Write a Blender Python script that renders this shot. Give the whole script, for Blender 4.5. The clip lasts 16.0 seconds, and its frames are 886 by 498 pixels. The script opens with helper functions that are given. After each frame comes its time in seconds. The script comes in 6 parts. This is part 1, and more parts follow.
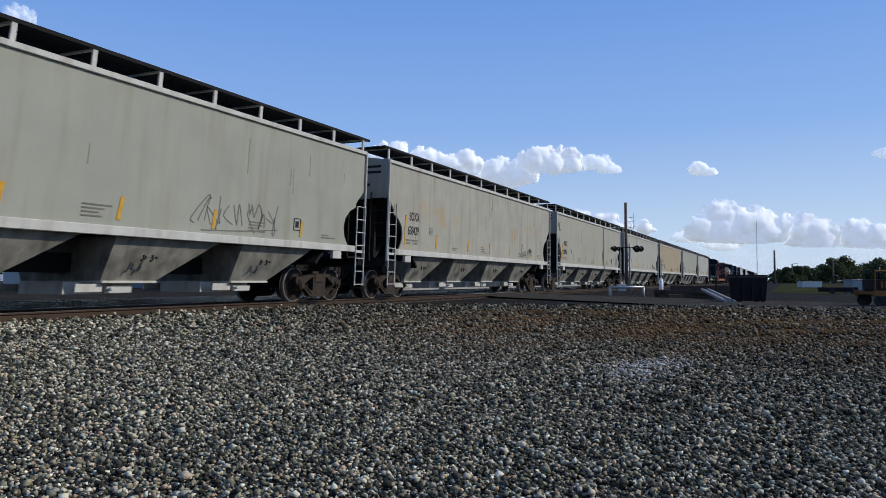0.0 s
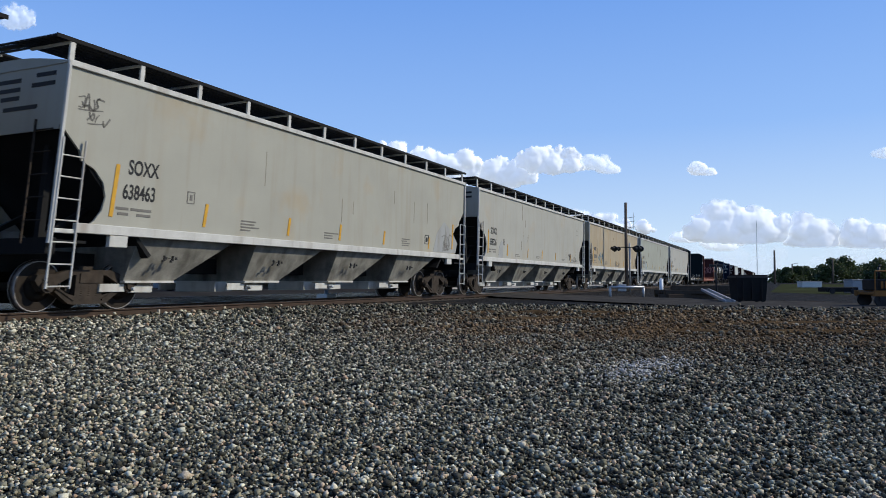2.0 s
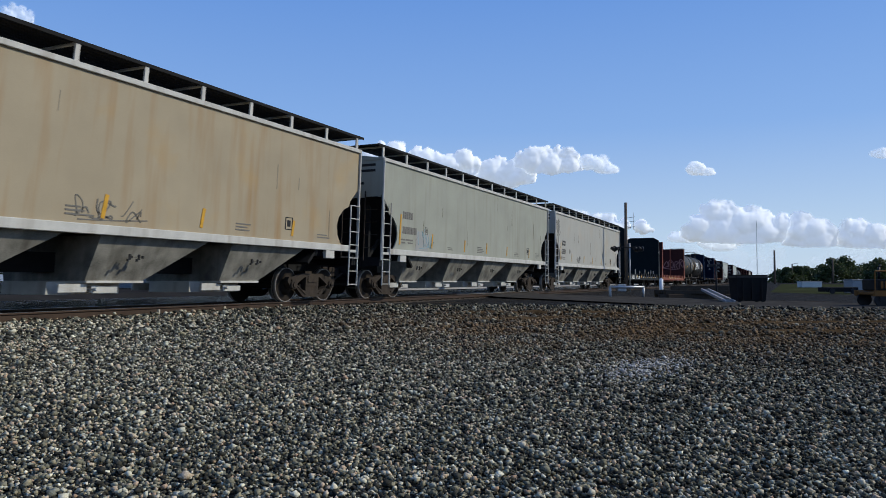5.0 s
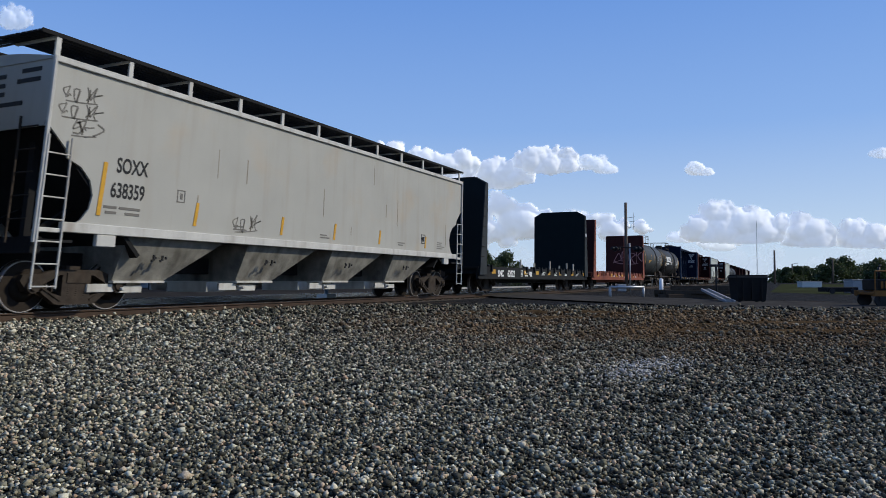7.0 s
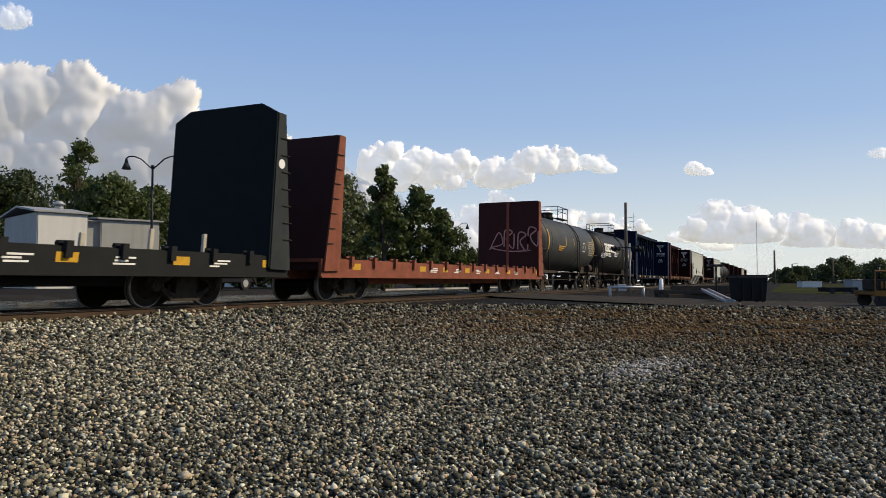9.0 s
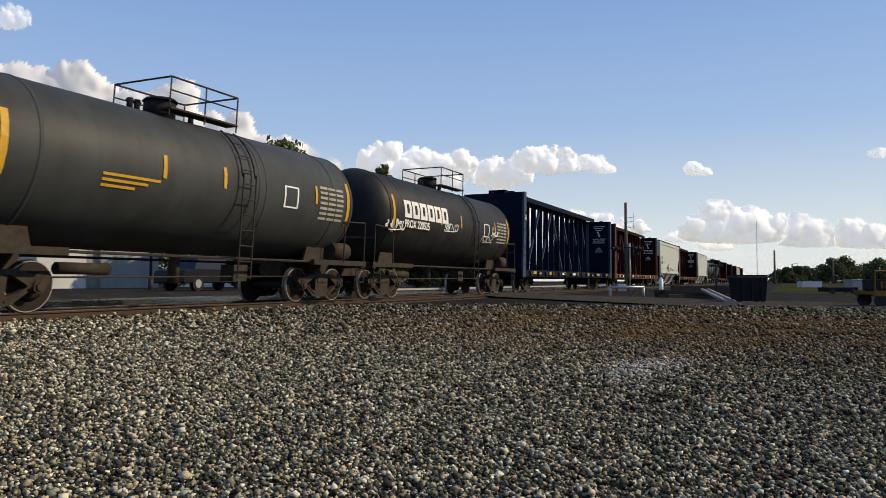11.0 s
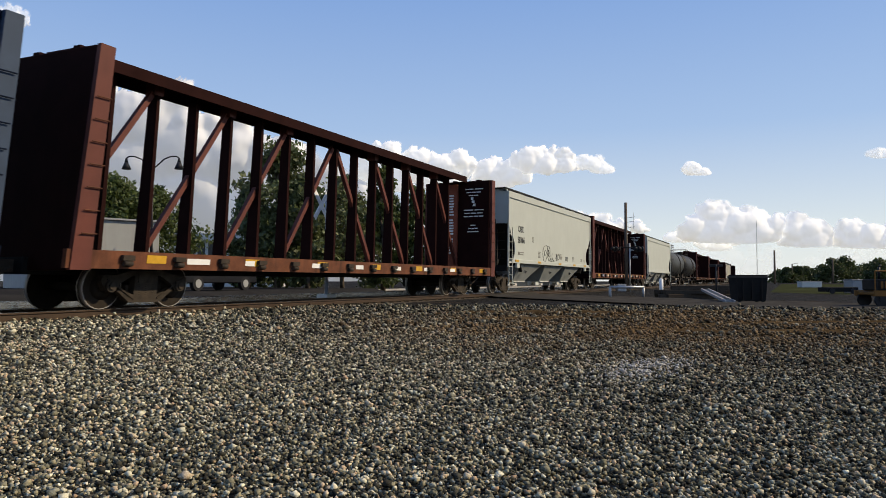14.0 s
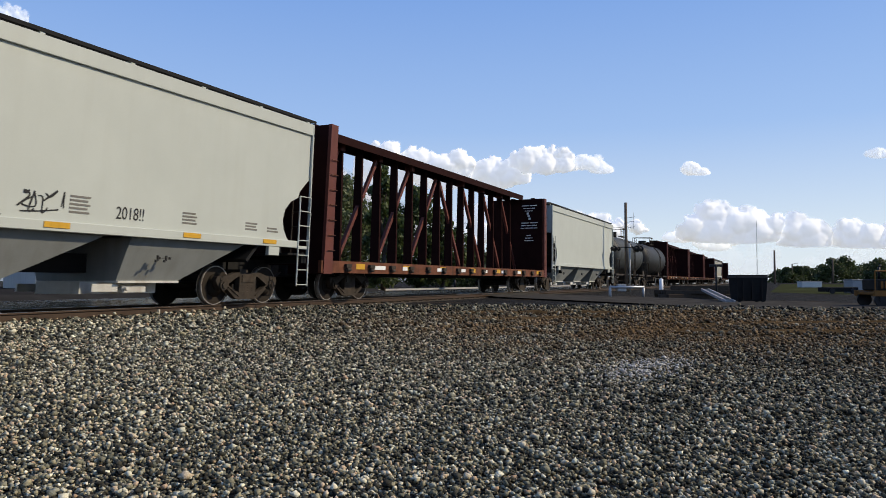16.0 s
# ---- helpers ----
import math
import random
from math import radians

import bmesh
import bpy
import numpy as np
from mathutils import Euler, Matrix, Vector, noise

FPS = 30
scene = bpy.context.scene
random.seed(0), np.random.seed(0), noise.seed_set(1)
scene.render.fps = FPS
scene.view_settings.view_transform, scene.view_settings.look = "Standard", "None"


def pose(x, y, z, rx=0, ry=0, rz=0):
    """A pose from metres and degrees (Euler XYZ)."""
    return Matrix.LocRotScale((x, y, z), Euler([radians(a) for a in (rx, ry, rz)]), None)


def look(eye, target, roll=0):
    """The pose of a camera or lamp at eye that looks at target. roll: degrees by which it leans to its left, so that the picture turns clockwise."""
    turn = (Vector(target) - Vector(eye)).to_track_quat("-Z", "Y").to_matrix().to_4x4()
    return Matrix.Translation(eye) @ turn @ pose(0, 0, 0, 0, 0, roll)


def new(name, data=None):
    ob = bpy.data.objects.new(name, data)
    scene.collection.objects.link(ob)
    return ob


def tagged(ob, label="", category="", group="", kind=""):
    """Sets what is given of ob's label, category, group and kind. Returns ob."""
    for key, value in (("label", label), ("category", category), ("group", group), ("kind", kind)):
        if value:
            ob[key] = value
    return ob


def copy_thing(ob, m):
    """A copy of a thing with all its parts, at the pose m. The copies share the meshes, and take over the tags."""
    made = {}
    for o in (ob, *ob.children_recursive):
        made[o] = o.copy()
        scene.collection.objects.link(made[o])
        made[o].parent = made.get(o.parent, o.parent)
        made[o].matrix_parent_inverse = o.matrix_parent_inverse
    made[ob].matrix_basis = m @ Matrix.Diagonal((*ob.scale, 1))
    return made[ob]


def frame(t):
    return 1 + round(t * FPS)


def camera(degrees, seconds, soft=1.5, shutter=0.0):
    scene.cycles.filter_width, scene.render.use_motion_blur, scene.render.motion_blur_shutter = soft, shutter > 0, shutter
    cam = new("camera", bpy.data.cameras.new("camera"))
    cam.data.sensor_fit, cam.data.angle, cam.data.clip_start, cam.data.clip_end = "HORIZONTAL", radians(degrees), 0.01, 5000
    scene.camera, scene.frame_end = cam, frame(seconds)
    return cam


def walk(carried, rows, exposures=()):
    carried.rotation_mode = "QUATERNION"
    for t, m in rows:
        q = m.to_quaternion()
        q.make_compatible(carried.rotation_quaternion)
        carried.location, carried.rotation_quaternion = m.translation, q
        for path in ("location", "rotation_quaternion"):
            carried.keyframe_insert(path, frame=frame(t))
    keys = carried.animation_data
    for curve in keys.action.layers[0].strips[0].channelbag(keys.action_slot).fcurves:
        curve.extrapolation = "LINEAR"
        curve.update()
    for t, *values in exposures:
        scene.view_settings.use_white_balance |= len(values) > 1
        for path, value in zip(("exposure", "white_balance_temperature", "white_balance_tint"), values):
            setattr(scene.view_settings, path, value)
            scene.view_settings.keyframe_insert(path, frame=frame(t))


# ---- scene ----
cam = camera(62.2, 16.0, soft=0.7, shutter=1.9)
# the small camera reads its picture from the top row to the bottom row, so that fast things lean
scene.cycles.rolling_shutter_type, scene.cycles.rolling_shutter_duration = "TOP", 0.03
TURN = 24.6          # the view lies this far to the left of the track's line (+x)
EYE = (0.0, 0.0, 0.72)
walk(cam, [(0, pose(*EYE, 92.51, 0, TURN - 90)), (16, pose(*EYE, 92.51, 0, TURN - 90))],
     [(0, -0.12, 6400, 9), (1, 0.05, 6400, 8), (2, 0.06, 6400, 8), (3, -0.02, 6400, 7), (4, -0.15, 6300, 7), (6.5, -0.17, 6400, 8), (7, -0.15, 6400, 9), (8.0, -0.04, 6600, 9), (8.8, 0.08, 8500, 9), (12, 0.12, 8500, 9), (14.5, 0.18, 8500, 10), (16, 0.15, 7500, 10)])

# ---- light ----
SUN_AZ, SUN_EL = -62.0, 35.0
sun = new("sun", bpy.data.lights.new("sun", "SUN"))
sun.data.energy, sun.data.angle, sun.data.color = 3.3, radians(0.5), (1.0, 0.92, 0.78)
_d = Vector((math.cos(radians(SUN_AZ)) * math.cos(radians(SUN_EL)), math.sin(radians(SUN_AZ)) * math.cos(radians(SUN_EL)), math.sin(radians(SUN_EL))))
sun.matrix_world = look(_d * 60, (0, 0, 0))
world = bpy.data.worlds.new("sky")
scene.world = world
world.use_nodes = True
wn = world.node_tree
sky = wn.nodes.new("ShaderNodeTexSky")
sky.sky_type, sky.sun_disc = "NISHITA", False
sky.sun_elevation, sky.sun_rotation = radians(SUN_EL), radians(90 - SUN_AZ)
sky.air_density, sky.dust_density, sky.ozone_density = 1.0, 0.6, 2.0
sky.altitude = 1500
# a pale summer haze all round the horizon
wc = wn.nodes.new("ShaderNodeTexCoord")
ws = wn.nodes.new("ShaderNodeSeparateXYZ")
wn.links.new(wc.outputs["Generated"], ws.inputs[0])
wr = wn.nodes.new("ShaderNodeValToRGB")
we = wr.color_ramp.elements
we[0].position, we[0].color = 0.0, (0.56, 0.68, 0.86, 1)
we[1].position, we[1].color = 0.60, (0.085, 0.20, 0.56, 1)
for p_, c_ in ((0.06, (0.52, 0.66, 0.87, 1)), (0.20, (0.27, 0.46, 0.86, 1)), (0.36, (0.165, 0.345, 0.80, 1))):
    we.new(p_).color = c_
wn.links.new(ws.outputs[2], wr.inputs[0])
wx = wn.nodes.new("ShaderNodeVectorMath")
wx.operation = "SCALE"
wx.inputs["Scale"].default_value = 9.3
wn.links.new(wr.outputs[0], wx.inputs[0])
wm = wn.nodes.new("ShaderNodeMix")
wm.data_type = "RGBA"
wm.inputs[0].default_value = 0.86
wn.links.new(sky.outputs[0], wm.inputs[6])
wn.links.new(wx.outputs[0], wm.inputs[7])
wn.links.new(wm.outputs[2], wn.nodes["Background"].inputs[0])
wn.nodes["Background"].inputs[1].default_value = 0.115

SPEED = 15.6         # metres a second, towards -x
VIEW_SHIFT = ((0, 0.5), (0.5, 0.08), (1, 0.6), (1.5, 0.23), (2, 0.38), (2.5, -0.08), (3, -0.05), (3.5, 0.0), (4, 0.24), (5.2, 0.1), (6.5, 0.08), (7, 0.1), (7.5, 0.25), (8, 0.33), (8.5, 0.04), (9, -0.32),
         (10.2, -0.1), (11.5, 0.0), (12, 0.18), (12.5, -0.24), (13, -0.12), (13.5, 0.18), (14, -0.2), (14.5, -0.32), (15, -0.05), (15.5, -0.85), (16, -0.75))
TRACK_Y = 12.85
RAIL_Z = 0.17


# ---- materials ----
def mat(name, base, rough=0.6, metal=0.0, var=0.12, scale=3.0, streak=0.0, streak_col=(0.16, 0.10, 0.05), bump=0.1, fine=60.0, tint=0.0, spec=0.2, stain=0.0):
    """A painted, worn surface: cloudy variation, fine grain, and streaks that run down it."""
    m = bpy.data.materials.new(name)
    m.use_nodes = True
    nt = m.node_tree
    n, l = nt.nodes, nt.links
    b = n["Principled BSDF"]
    b.inputs["Roughness"].default_value, b.inputs["Metallic"].default_value, b.inputs["Specular IOR Level"].default_value = rough, metal, spec
    tc = n.new("ShaderNodeTexCoord")
    big = n.new("ShaderNodeTexNoise")
    big.inputs["Scale"].default_value, big.inputs["Detail"].default_value = scale, 5
    l.new(tc.outputs["Object"], big.inputs["Vector"])
    small = n.new("ShaderNodeTexNoise")
    small.inputs["Scale"].default_value, small.inputs["Detail"].default_value = fine, 3
    l.new(tc.outputs["Object"], small.inputs["Vector"])
    ramp = n.new("ShaderNodeMix")
    ramp.data_type = "RGBA"
    ramp.inputs[6].default_value = (*[max(0, c * (1 - 2 * var)) for c in base], 1)
    ramp.inputs[7].default_value = (*[min(1, c * (1 + 2 * var)) for c in base], 1)
    ad = n.new("ShaderNodeMath")
    ad.operation = "MULTIPLY_ADD"
    ad.inputs[1].default_value, ad.inputs[2].default_value = 0.4, 0.3
    l.new(small.outputs[0], ad.inputs[0])
    a2 = n.new("ShaderNodeMath")
    a2.operation = "MULTIPLY_ADD"
    a2.inputs[1].default_value = 0.9
    l.new(big.outputs[0], a2.inputs[0])
    l.new(ad.outputs[0], a2.inputs[2])
    a3 = n.new("ShaderNodeMath")
    a3.operation = "SUBTRACT"
    a3.inputs[1].default_value = 0.45
    l.new(a2.outputs[0], a3.inputs[0])
    l.new(a3.outputs[0], ramp.inputs[0])
    col = ramp.outputs[2]
    if streak:
        mp = n.new("ShaderNodeMapping")
        mp.inputs["Scale"].default_value = (1.1, 1.1, 0.10)
        l.new(tc.outputs["Object"], mp.inputs[0])
        st = n.new("ShaderNodeTexNoise")
        st.inputs["Scale"].default_value, st.inputs["Detail"].default_value = 3.0, 6
        l.new(mp.outputs[0], st.inputs["Vector"])
        mr = n.new("ShaderNodeMapRange")
        mr.inputs[1].default_value, mr.inputs[2].default_value = 0.5, 0.78
        mr.inputs[4].default_value = streak
        l.new(st.outputs[0], mr.inputs[0])
        mx = n.new("ShaderNodeMix")
        mx.data_type = "RGBA"
        mx.inputs[7].default_value = (*streak_col, 1)
        l.new(mr.outputs[0], mx.inputs[0])
        l.new(col, mx.inputs[6])
        col = mx.outputs[2]
    if stain:
        sn = n.new("ShaderNodeTexNoise")
        sn.inputs["Scale"].default_value, sn.inputs["Detail"].default_value = 0.75, 4
        oi0 = n.new("ShaderNodeObjectInfo")
        va = n.new("ShaderNodeVectorMath")
        va.operation = "MULTIPLY_ADD"
        va.inputs[1].default_value = (40, 17, 23)
        l.new(oi0.outputs["Random"], va.inputs[0])
        l.new(tc.outputs["Object"], va.inputs[2])
        l.new(va.outputs[0], sn.inputs["Vector"])
        sr = n.new("ShaderNodeMapRange")
        sr.inputs[1].default_value, sr.inputs[2].default_value, sr.inputs[4].default_value = 0.58, 0.76, stain
        l.new(sn.outputs[0], sr.inputs[0])
        sx = n.new("ShaderNodeMix")
        sx.data_type = "RGBA"
        sx.inputs[7].default_value = (0.42, 0.27, 0.10, 1)
        l.new(sr.outputs[0], sx.inputs[0])
        l.new(col, sx.inputs[6])
        col = sx.outputs[2]
    if tint:
        oi = n.new("ShaderNodeObjectInfo")
        hs = n.new("ShaderNodeHueSaturation")
        mr2 = n.new("ShaderNodeMapRange")
        mr2.inputs[3].default_value, mr2.inputs[4].default_value = 1 - tint, 1 + tint
        l.new(oi.outputs["Random"], mr2.inputs[0])
        l.new(mr2.outputs[0], hs.inputs["Saturation"])
        mr3 = n.new("ShaderNodeMapRange")
        mr3.inputs[3].default_value, mr3.inputs[4].default_value = 1 + tint * 0.3, 1 - tint * 0.3
        l.new(oi.outputs["Random"], mr3.inputs[0])
        l.new(mr3.outputs[0], hs.inputs["Value"])
        l.new(col, hs.inputs["Color"])
        col = hs.outputs[0]
    l.new(col, b.inputs["Base Color"])
    if bump:
        bp = n.new("ShaderNodeBump")
        bp.inputs["Strength"].default_value, bp.inputs["Distance"].default_value = bump, 0.01
        l.new(small.outputs[0], bp.inputs["Height"])
        l.new(bp.outputs[0], b.inputs["Normal"])
    return m


M_TAN = mat("hopper_paint", (0.365, 0.355, 0.30), 0.6, var=0.07, scale=0.9, streak=0.35, streak_col=(0.27, 0.22, 0.14), bump=0.05, tint=0.25, stain=0.30)
M_TANRUST = mat("hopper_paint_rusty", (0.36, 0.30, 0.20), 0.6, var=0.10, scale=0.9, streak=0.7, streak_col=(0.30, 0.17, 0.06), bump=0.05, stain=0.5)
M_TANGREEN = mat("hopper_paint_greenish", (0.325, 0.33, 0.27), 0.6, var=0.10, scale=0.9, streak=0.4, streak_col=(0.20, 0.17, 0.11), bump=0.05)
M_TANWORN = mat("hopper_paint_worn", (0.36, 0.345, 0.285), 0.6, var=0.10, scale=1.2, streak=0.55, streak_col=(0.17, 0.13, 0.085), bump=0.05, stain=0.7)
M_WHITE = mat("sill_white", (0.52, 0.51, 0.46), 0.55, var=0.12, scale=4, streak=0.5)
M_POCKET = mat("pocket_grime", (0.20, 0.19, 0.16), 0.75, var=0.55, scale=3, streak=0.8, streak_col=(0.07, 0.06, 0.045))
M_DARK = mat("dark_steel_and_shade", (0.012, 0.012, 0.012), 0.85, var=0.2, scale=5)
M_STEEL = mat("truck_steel", (0.040, 0.031, 0.023), 0.8, var=0.45, scale=6, streak=0.3, streak_col=(0.07, 0.045, 0.028))
M_WHEEL = mat("wheel_steel", (0.024, 0.018, 0.013), 0.85, metal=0.0, var=0.2, scale=6)
M_TREAD = mat("wheel_tread", (0.34, 0.31, 0.28), 0.45, metal=0.4, var=0.1)
M_YELLOW = mat("reflector_yellow", (0.55, 0.30, 0.03), 0.5, var=0.15, scale=8)
M_BLACK = mat("black_lettering", (0.02, 0.02, 0.02), 0.6, var=0.1)
M_GREY = mat("grey_lettering", (0.16, 0.15, 0.13), 0.6, var=0.1)
M_PALE = mat("pale_lettering", (0.75, 0.75, 0.72), 0.6, var=0.1)
M_GREEN = mat("dark_green_paint", (0.003, 0.008, 0.009), 0.8, var=0.2, scale=2)
M_FLATBLACK = mat("flatcar_black", (0.012, 0.013, 0.013), 0.8, var=0.25, scale=3)
M_RED = mat("oxide_red_paint", (0.040, 0.010, 0.008), 0.75, var=0.2, scale=2, streak=0.35, streak_col=(0.04, 0.012, 0.010))
# darker oxide red for posts and bulkheads, with their shade put into it
M_REDSHADE = mat("oxide_paint_shaded", (0.020, 0.006, 0.005), 0.8, var=0.25, scale=2, streak=0.3, streak_col=(0.03, 0.010, 0.008), spec=0.05)
M_ORANGE = mat("faded_red_orange", (0.22, 0.066, 0.038), 0.7, var=0.25, scale=3, streak=0.5, streak_col=(0.13, 0.04, 0.02))
M_BLUE = mat("blue_paint", (0.004, 0.009, 0.022), 0.75, var=0.2, scale=2, streak=0.25, streak_col=(0.01, 0.015, 0.03), spec=0.06)
M_TANK = mat("tank_black", (0.017, 0.018, 0.018), 0.55, var=0.4, scale=1.2, streak=0.55, streak_col=(0.055, 0.046, 0.038))
M_TANKGREY = mat("tank_dark_grey", (0.042, 0.046, 0.045), 0.55, var=0.3, scale=1.2, streak=0.5, streak_col=(0.025, 0.024, 0.022))
M_CAEX = mat("pale_grey_paint", (0.45, 0.475, 0.425), 0.5, var=0.05, scale=1.0, streak=0.15, streak_col=(0.35, 0.33, 0.27), bump=0.05)
M_RUN = mat("dirt_run", (0.22, 0.19, 0.14), 0.8, var=0.3)
M_TEAL = mat("faded_teal_spray", (0.22, 0.34, 0.38), 0.6, var=0.2)
M_PINK = mat("faded_pink_spray", (0.42, 0.22, 0.20), 0.6, var=0.2)
M_STAKE = mat("stake_wood", (0.42, 0.38, 0.30), 0.8, var=0.2)
M_STENCIL = mat("worn_stencil", (0.36, 0.33, 0.27), 0.7, var=0.3, scale=6)
# lighter copies of the centerbeam paints, with sunlight put into their colour
M_BLUELIT = mat("blue_paint_lit", (0.030, 0.052, 0.090), 0.6, var=0.2, scale=2, streak=0.25, streak_col=(0.02, 0.03, 0.05))
M_REDLIT = mat("red_paint_lit", (0.12, 0.034, 0.024), 0.6, var=0.2, scale=2, streak=0.3, streak_col=(0.06, 0.02, 0.015))
# the pale grey paint again, darkened by the shade on the lower slopes
M_CAEXSHADE = mat("pale_grey_paint_shaded", (0.20, 0.21, 0.20), 0.6, var=0.12, scale=2, streak=0.4, streak_col=(0.12, 0.11, 0.09))
M_SILL = mat("rusty_sill", (0.13, 0.045, 0.022), 0.75, var=0.5, scale=2.5, streak=0.7, streak_col=(0.025, 0.012, 0.008))
# gussets of the green bulkheads, lighter than the bulkheads themselves
M_SLATE = mat("dark_slate_paint", (0.022, 0.027, 0.029), 0.7, var=0.35, scale=2, streak=0.5, streak_col=(0.05, 0.05, 0.048))
M_RAIL = mat("rail_rust", (0.065, 0.042, 0.028), 0.6, metal=0.3, var=0.2)
M_RAILTOP = mat("rail_top", (0.55, 0.54, 0.52), 0.25, metal=1.0, var=0.05)
M_TIE = mat("tie_wood", (0.075, 0.058, 0.043), 0.9, var=0.3, scale=8, spec=0.0)


# ---- mesh helpers ----
def box(bm, x0, x1, y0, y1, z0, z1, m=None):
    v = [bm.verts.new((x, y, z)) for x in (x0, x1) for y in (y0, y1) for z in (z0, z1)]
    for f in ((0, 1, 3, 2), (4, 6, 7, 5), (0, 4, 5, 1), (2, 3, 7, 6), (0, 2, 6, 4), (1, 5, 7, 3)):
        bm.faces.new([v[i] for i in f])
    if m is not None:
        for q in v:
            q.co = m @ q.co
    return v


def cyl(bm, p, q, r, n=8, r2=None, caps=True):
    p, q = Vector(p), Vector(q)
    d = (q - p).normalized()
    u = d.orthogonal().normalized()
    w = d.cross(u)
    r2 = r if r2 is None else r2
    a = [bm.verts.new(p + (u * math.cos(2 * math.pi * i / n) + w * math.sin(2 * math.pi * i / n)) * r) for i in range(n)]
    b = [bm.verts.new(q + (u * math.cos(2 * math.pi * i / n) + w * math.sin(2 * math.pi * i / n)) * r2) for i in range(n)]
    for i in range(n):
        bm.faces.new((a[i], a[(i + 1) % n], b[(i + 1) % n], b[i])).smooth = n > 7
    if caps:
        bm.faces.new(a[::-1])
        bm.faces.new(b)


def beam(bm, p, q, w, h):
    """A square bar from p to q, w wide across and h deep."""
    p, q = Vector(p), Vector(q)
    d = (q - p).normalized()
    s = d.cross(Vector((0, 1, 0)))
    s = s.normalized() if s.length > 0.1 else Vector((1, 0, 0))
    t = d.cross(s)
    a = [bm.verts.new(p + s * i * w / 2 + t * j * h / 2) for i, j in ((-1, -1), (1, -1), (1, 1), (-1, 1))]
    b = [bm.verts.new(q + s * i * w / 2 + t * j * h / 2) for i, j in ((-1, -1), (1, -1), (1, 1), (-1, 1))]
    for i in range(4):
        bm.faces.new((a[i], a[(i + 1) % 4], b[(i + 1) % 4], b[i]))
    bm.faces.new(a[::-1])
    bm.faces.new(b)


def prism(bm, pts, y0, y1):
    """An outline in x and z, pulled from y0 to y1."""
    a = [bm.verts.new((x, y0, z)) for x, z in pts]
    b = [bm.verts.new((x, y1, z)) for x, z in pts]
    n = len(pts)
    for i in range(n):
        bm.faces.new((a[i], a[(i + 1) % n], b[(i + 1) % n], b[i]))
    bm.faces.new(a[::-1])
    bm.faces.new(b)


def loft(bm, rings, close=True, smooth=False):
    """Rings of equally many points, skinned in turn and capped."""
    vs = [[bm.verts.new(p) for p in r] for r in rings]
    n = len(rings[0])
    for a, b in zip(vs, vs[1:]):
        for i in range(n if close else n - 1):
            bm.faces.new((a[i], a[(i + 1) % n], b[(i + 1) % n], b[i])).smooth = smooth
    if close:
        bm.faces.new(vs[0][::-1])
        bm.faces.new(vs[-1])
    return vs


def mesh_of(name, bm, material, bevel=0.0):
    if bevel:
        bmesh.ops.bevel(bm, geom=bm.edges[:], offset=bevel, segments=1, affect="EDGES", clamp_overlap=True)
    bmesh.ops.recalc_face_normals(bm, faces=bm.faces[:])
    me = bpy.data.meshes.new(name)
    bm.to_mesh(me)
    bm.free()
    me.materials.append(material)
    return me


def part(name, bm, material, parent, label="", bevel=0.0):
    ob = new(name, mesh_of(name, bm, material, bevel))
    ob.parent = parent
    if label:
        tagged(ob, label)
    return ob


def thing(name, x, y, z, label, category, group="", rz=0):
    ob = new(name)
    ob.matrix_basis = pose(x, y, z, 0, 0, rz)
    return tagged(ob, label, category, group)


def letters(text, size, material, parent, x, y, z, name="lettering", squeeze=1.0, rz=0, bold=0.0):
    """Words on an upright surface that faces -y, turned by rz."""
    cu = bpy.data.curves.new("words", "FONT")
    cu.body, cu.size, cu.extrude, cu.offset = text, size, 0.002, bold
    tmp = bpy.data.objects.new("words", cu)
    me = bpy.data.meshes.new_from_object(tmp)
    bpy.data.objects.remove(tmp)
    me.materials.append(material)
    ob = new(name, me)
    ob.parent = parent
    ob.matrix_basis = pose(x, y, z, 90, 0, rz) @ Matrix.Diagonal((squeeze, 1, 1, 1))
    return ob


def bars(parent, material, x, y, z, rows, name="lettering"):
    """Small unreadable print: rows of (dx, dz, width, height) bars."""
    bm = bmesh.new()
    for dx, dz, w, h in rows:
        box(bm, x + dx, x + dx + w, y - 0.004, y + 0.01, z + dz, z + dz + h)
    return tagged(part(name, bm, material, parent), kind="stuff")


# ---- trucks ----
WHEELS = {}
TRUCK_MESH = {}


def wheel_mesh(s):
    bm = bmesh.new()
    cyl(bm, (0, -s * 0.06, 0), (0, -s * 0.035, 0), 0.485, 28)
    cyl(bm, (0, -s * 0.035, 0), (0, s * 0.06, 0), 0.457, 28)
    cyl(bm, (0, s * 0.055, 0), (0, s * 0.062, 0), 0.405, 28, 0.39)
    cyl(bm, (0, s * 0.055, 0), (0, s * 0.10, 0), 0.30, 28, 0.15)
    cyl(bm, (0, s * 0.05, 0), (0, s * 0.15, 0), 0.13, 12)
    ring = [[bm.verts.new((math.cos(2 * math.pi * i / 28) * r, s * 0.0635, math.sin(2 * math.pi * i / 28) * r)) for i in range(28)] for r in (0.440, 0.4565)]
    for i in range(28):
        bm.faces.new((ring[0][i], ring[0][(i + 1) % 28], ring[1][(i + 1) % 28], ring[1][i]))
    me = mesh_of("wheel", bm, M_WHEEL)
    me.materials.append(M_TREAD)
    for p in me.polygons:
        r = math.hypot(p.center.x, p.center.z)
        if r > 0.44:
            p.material_index = 1
    return me


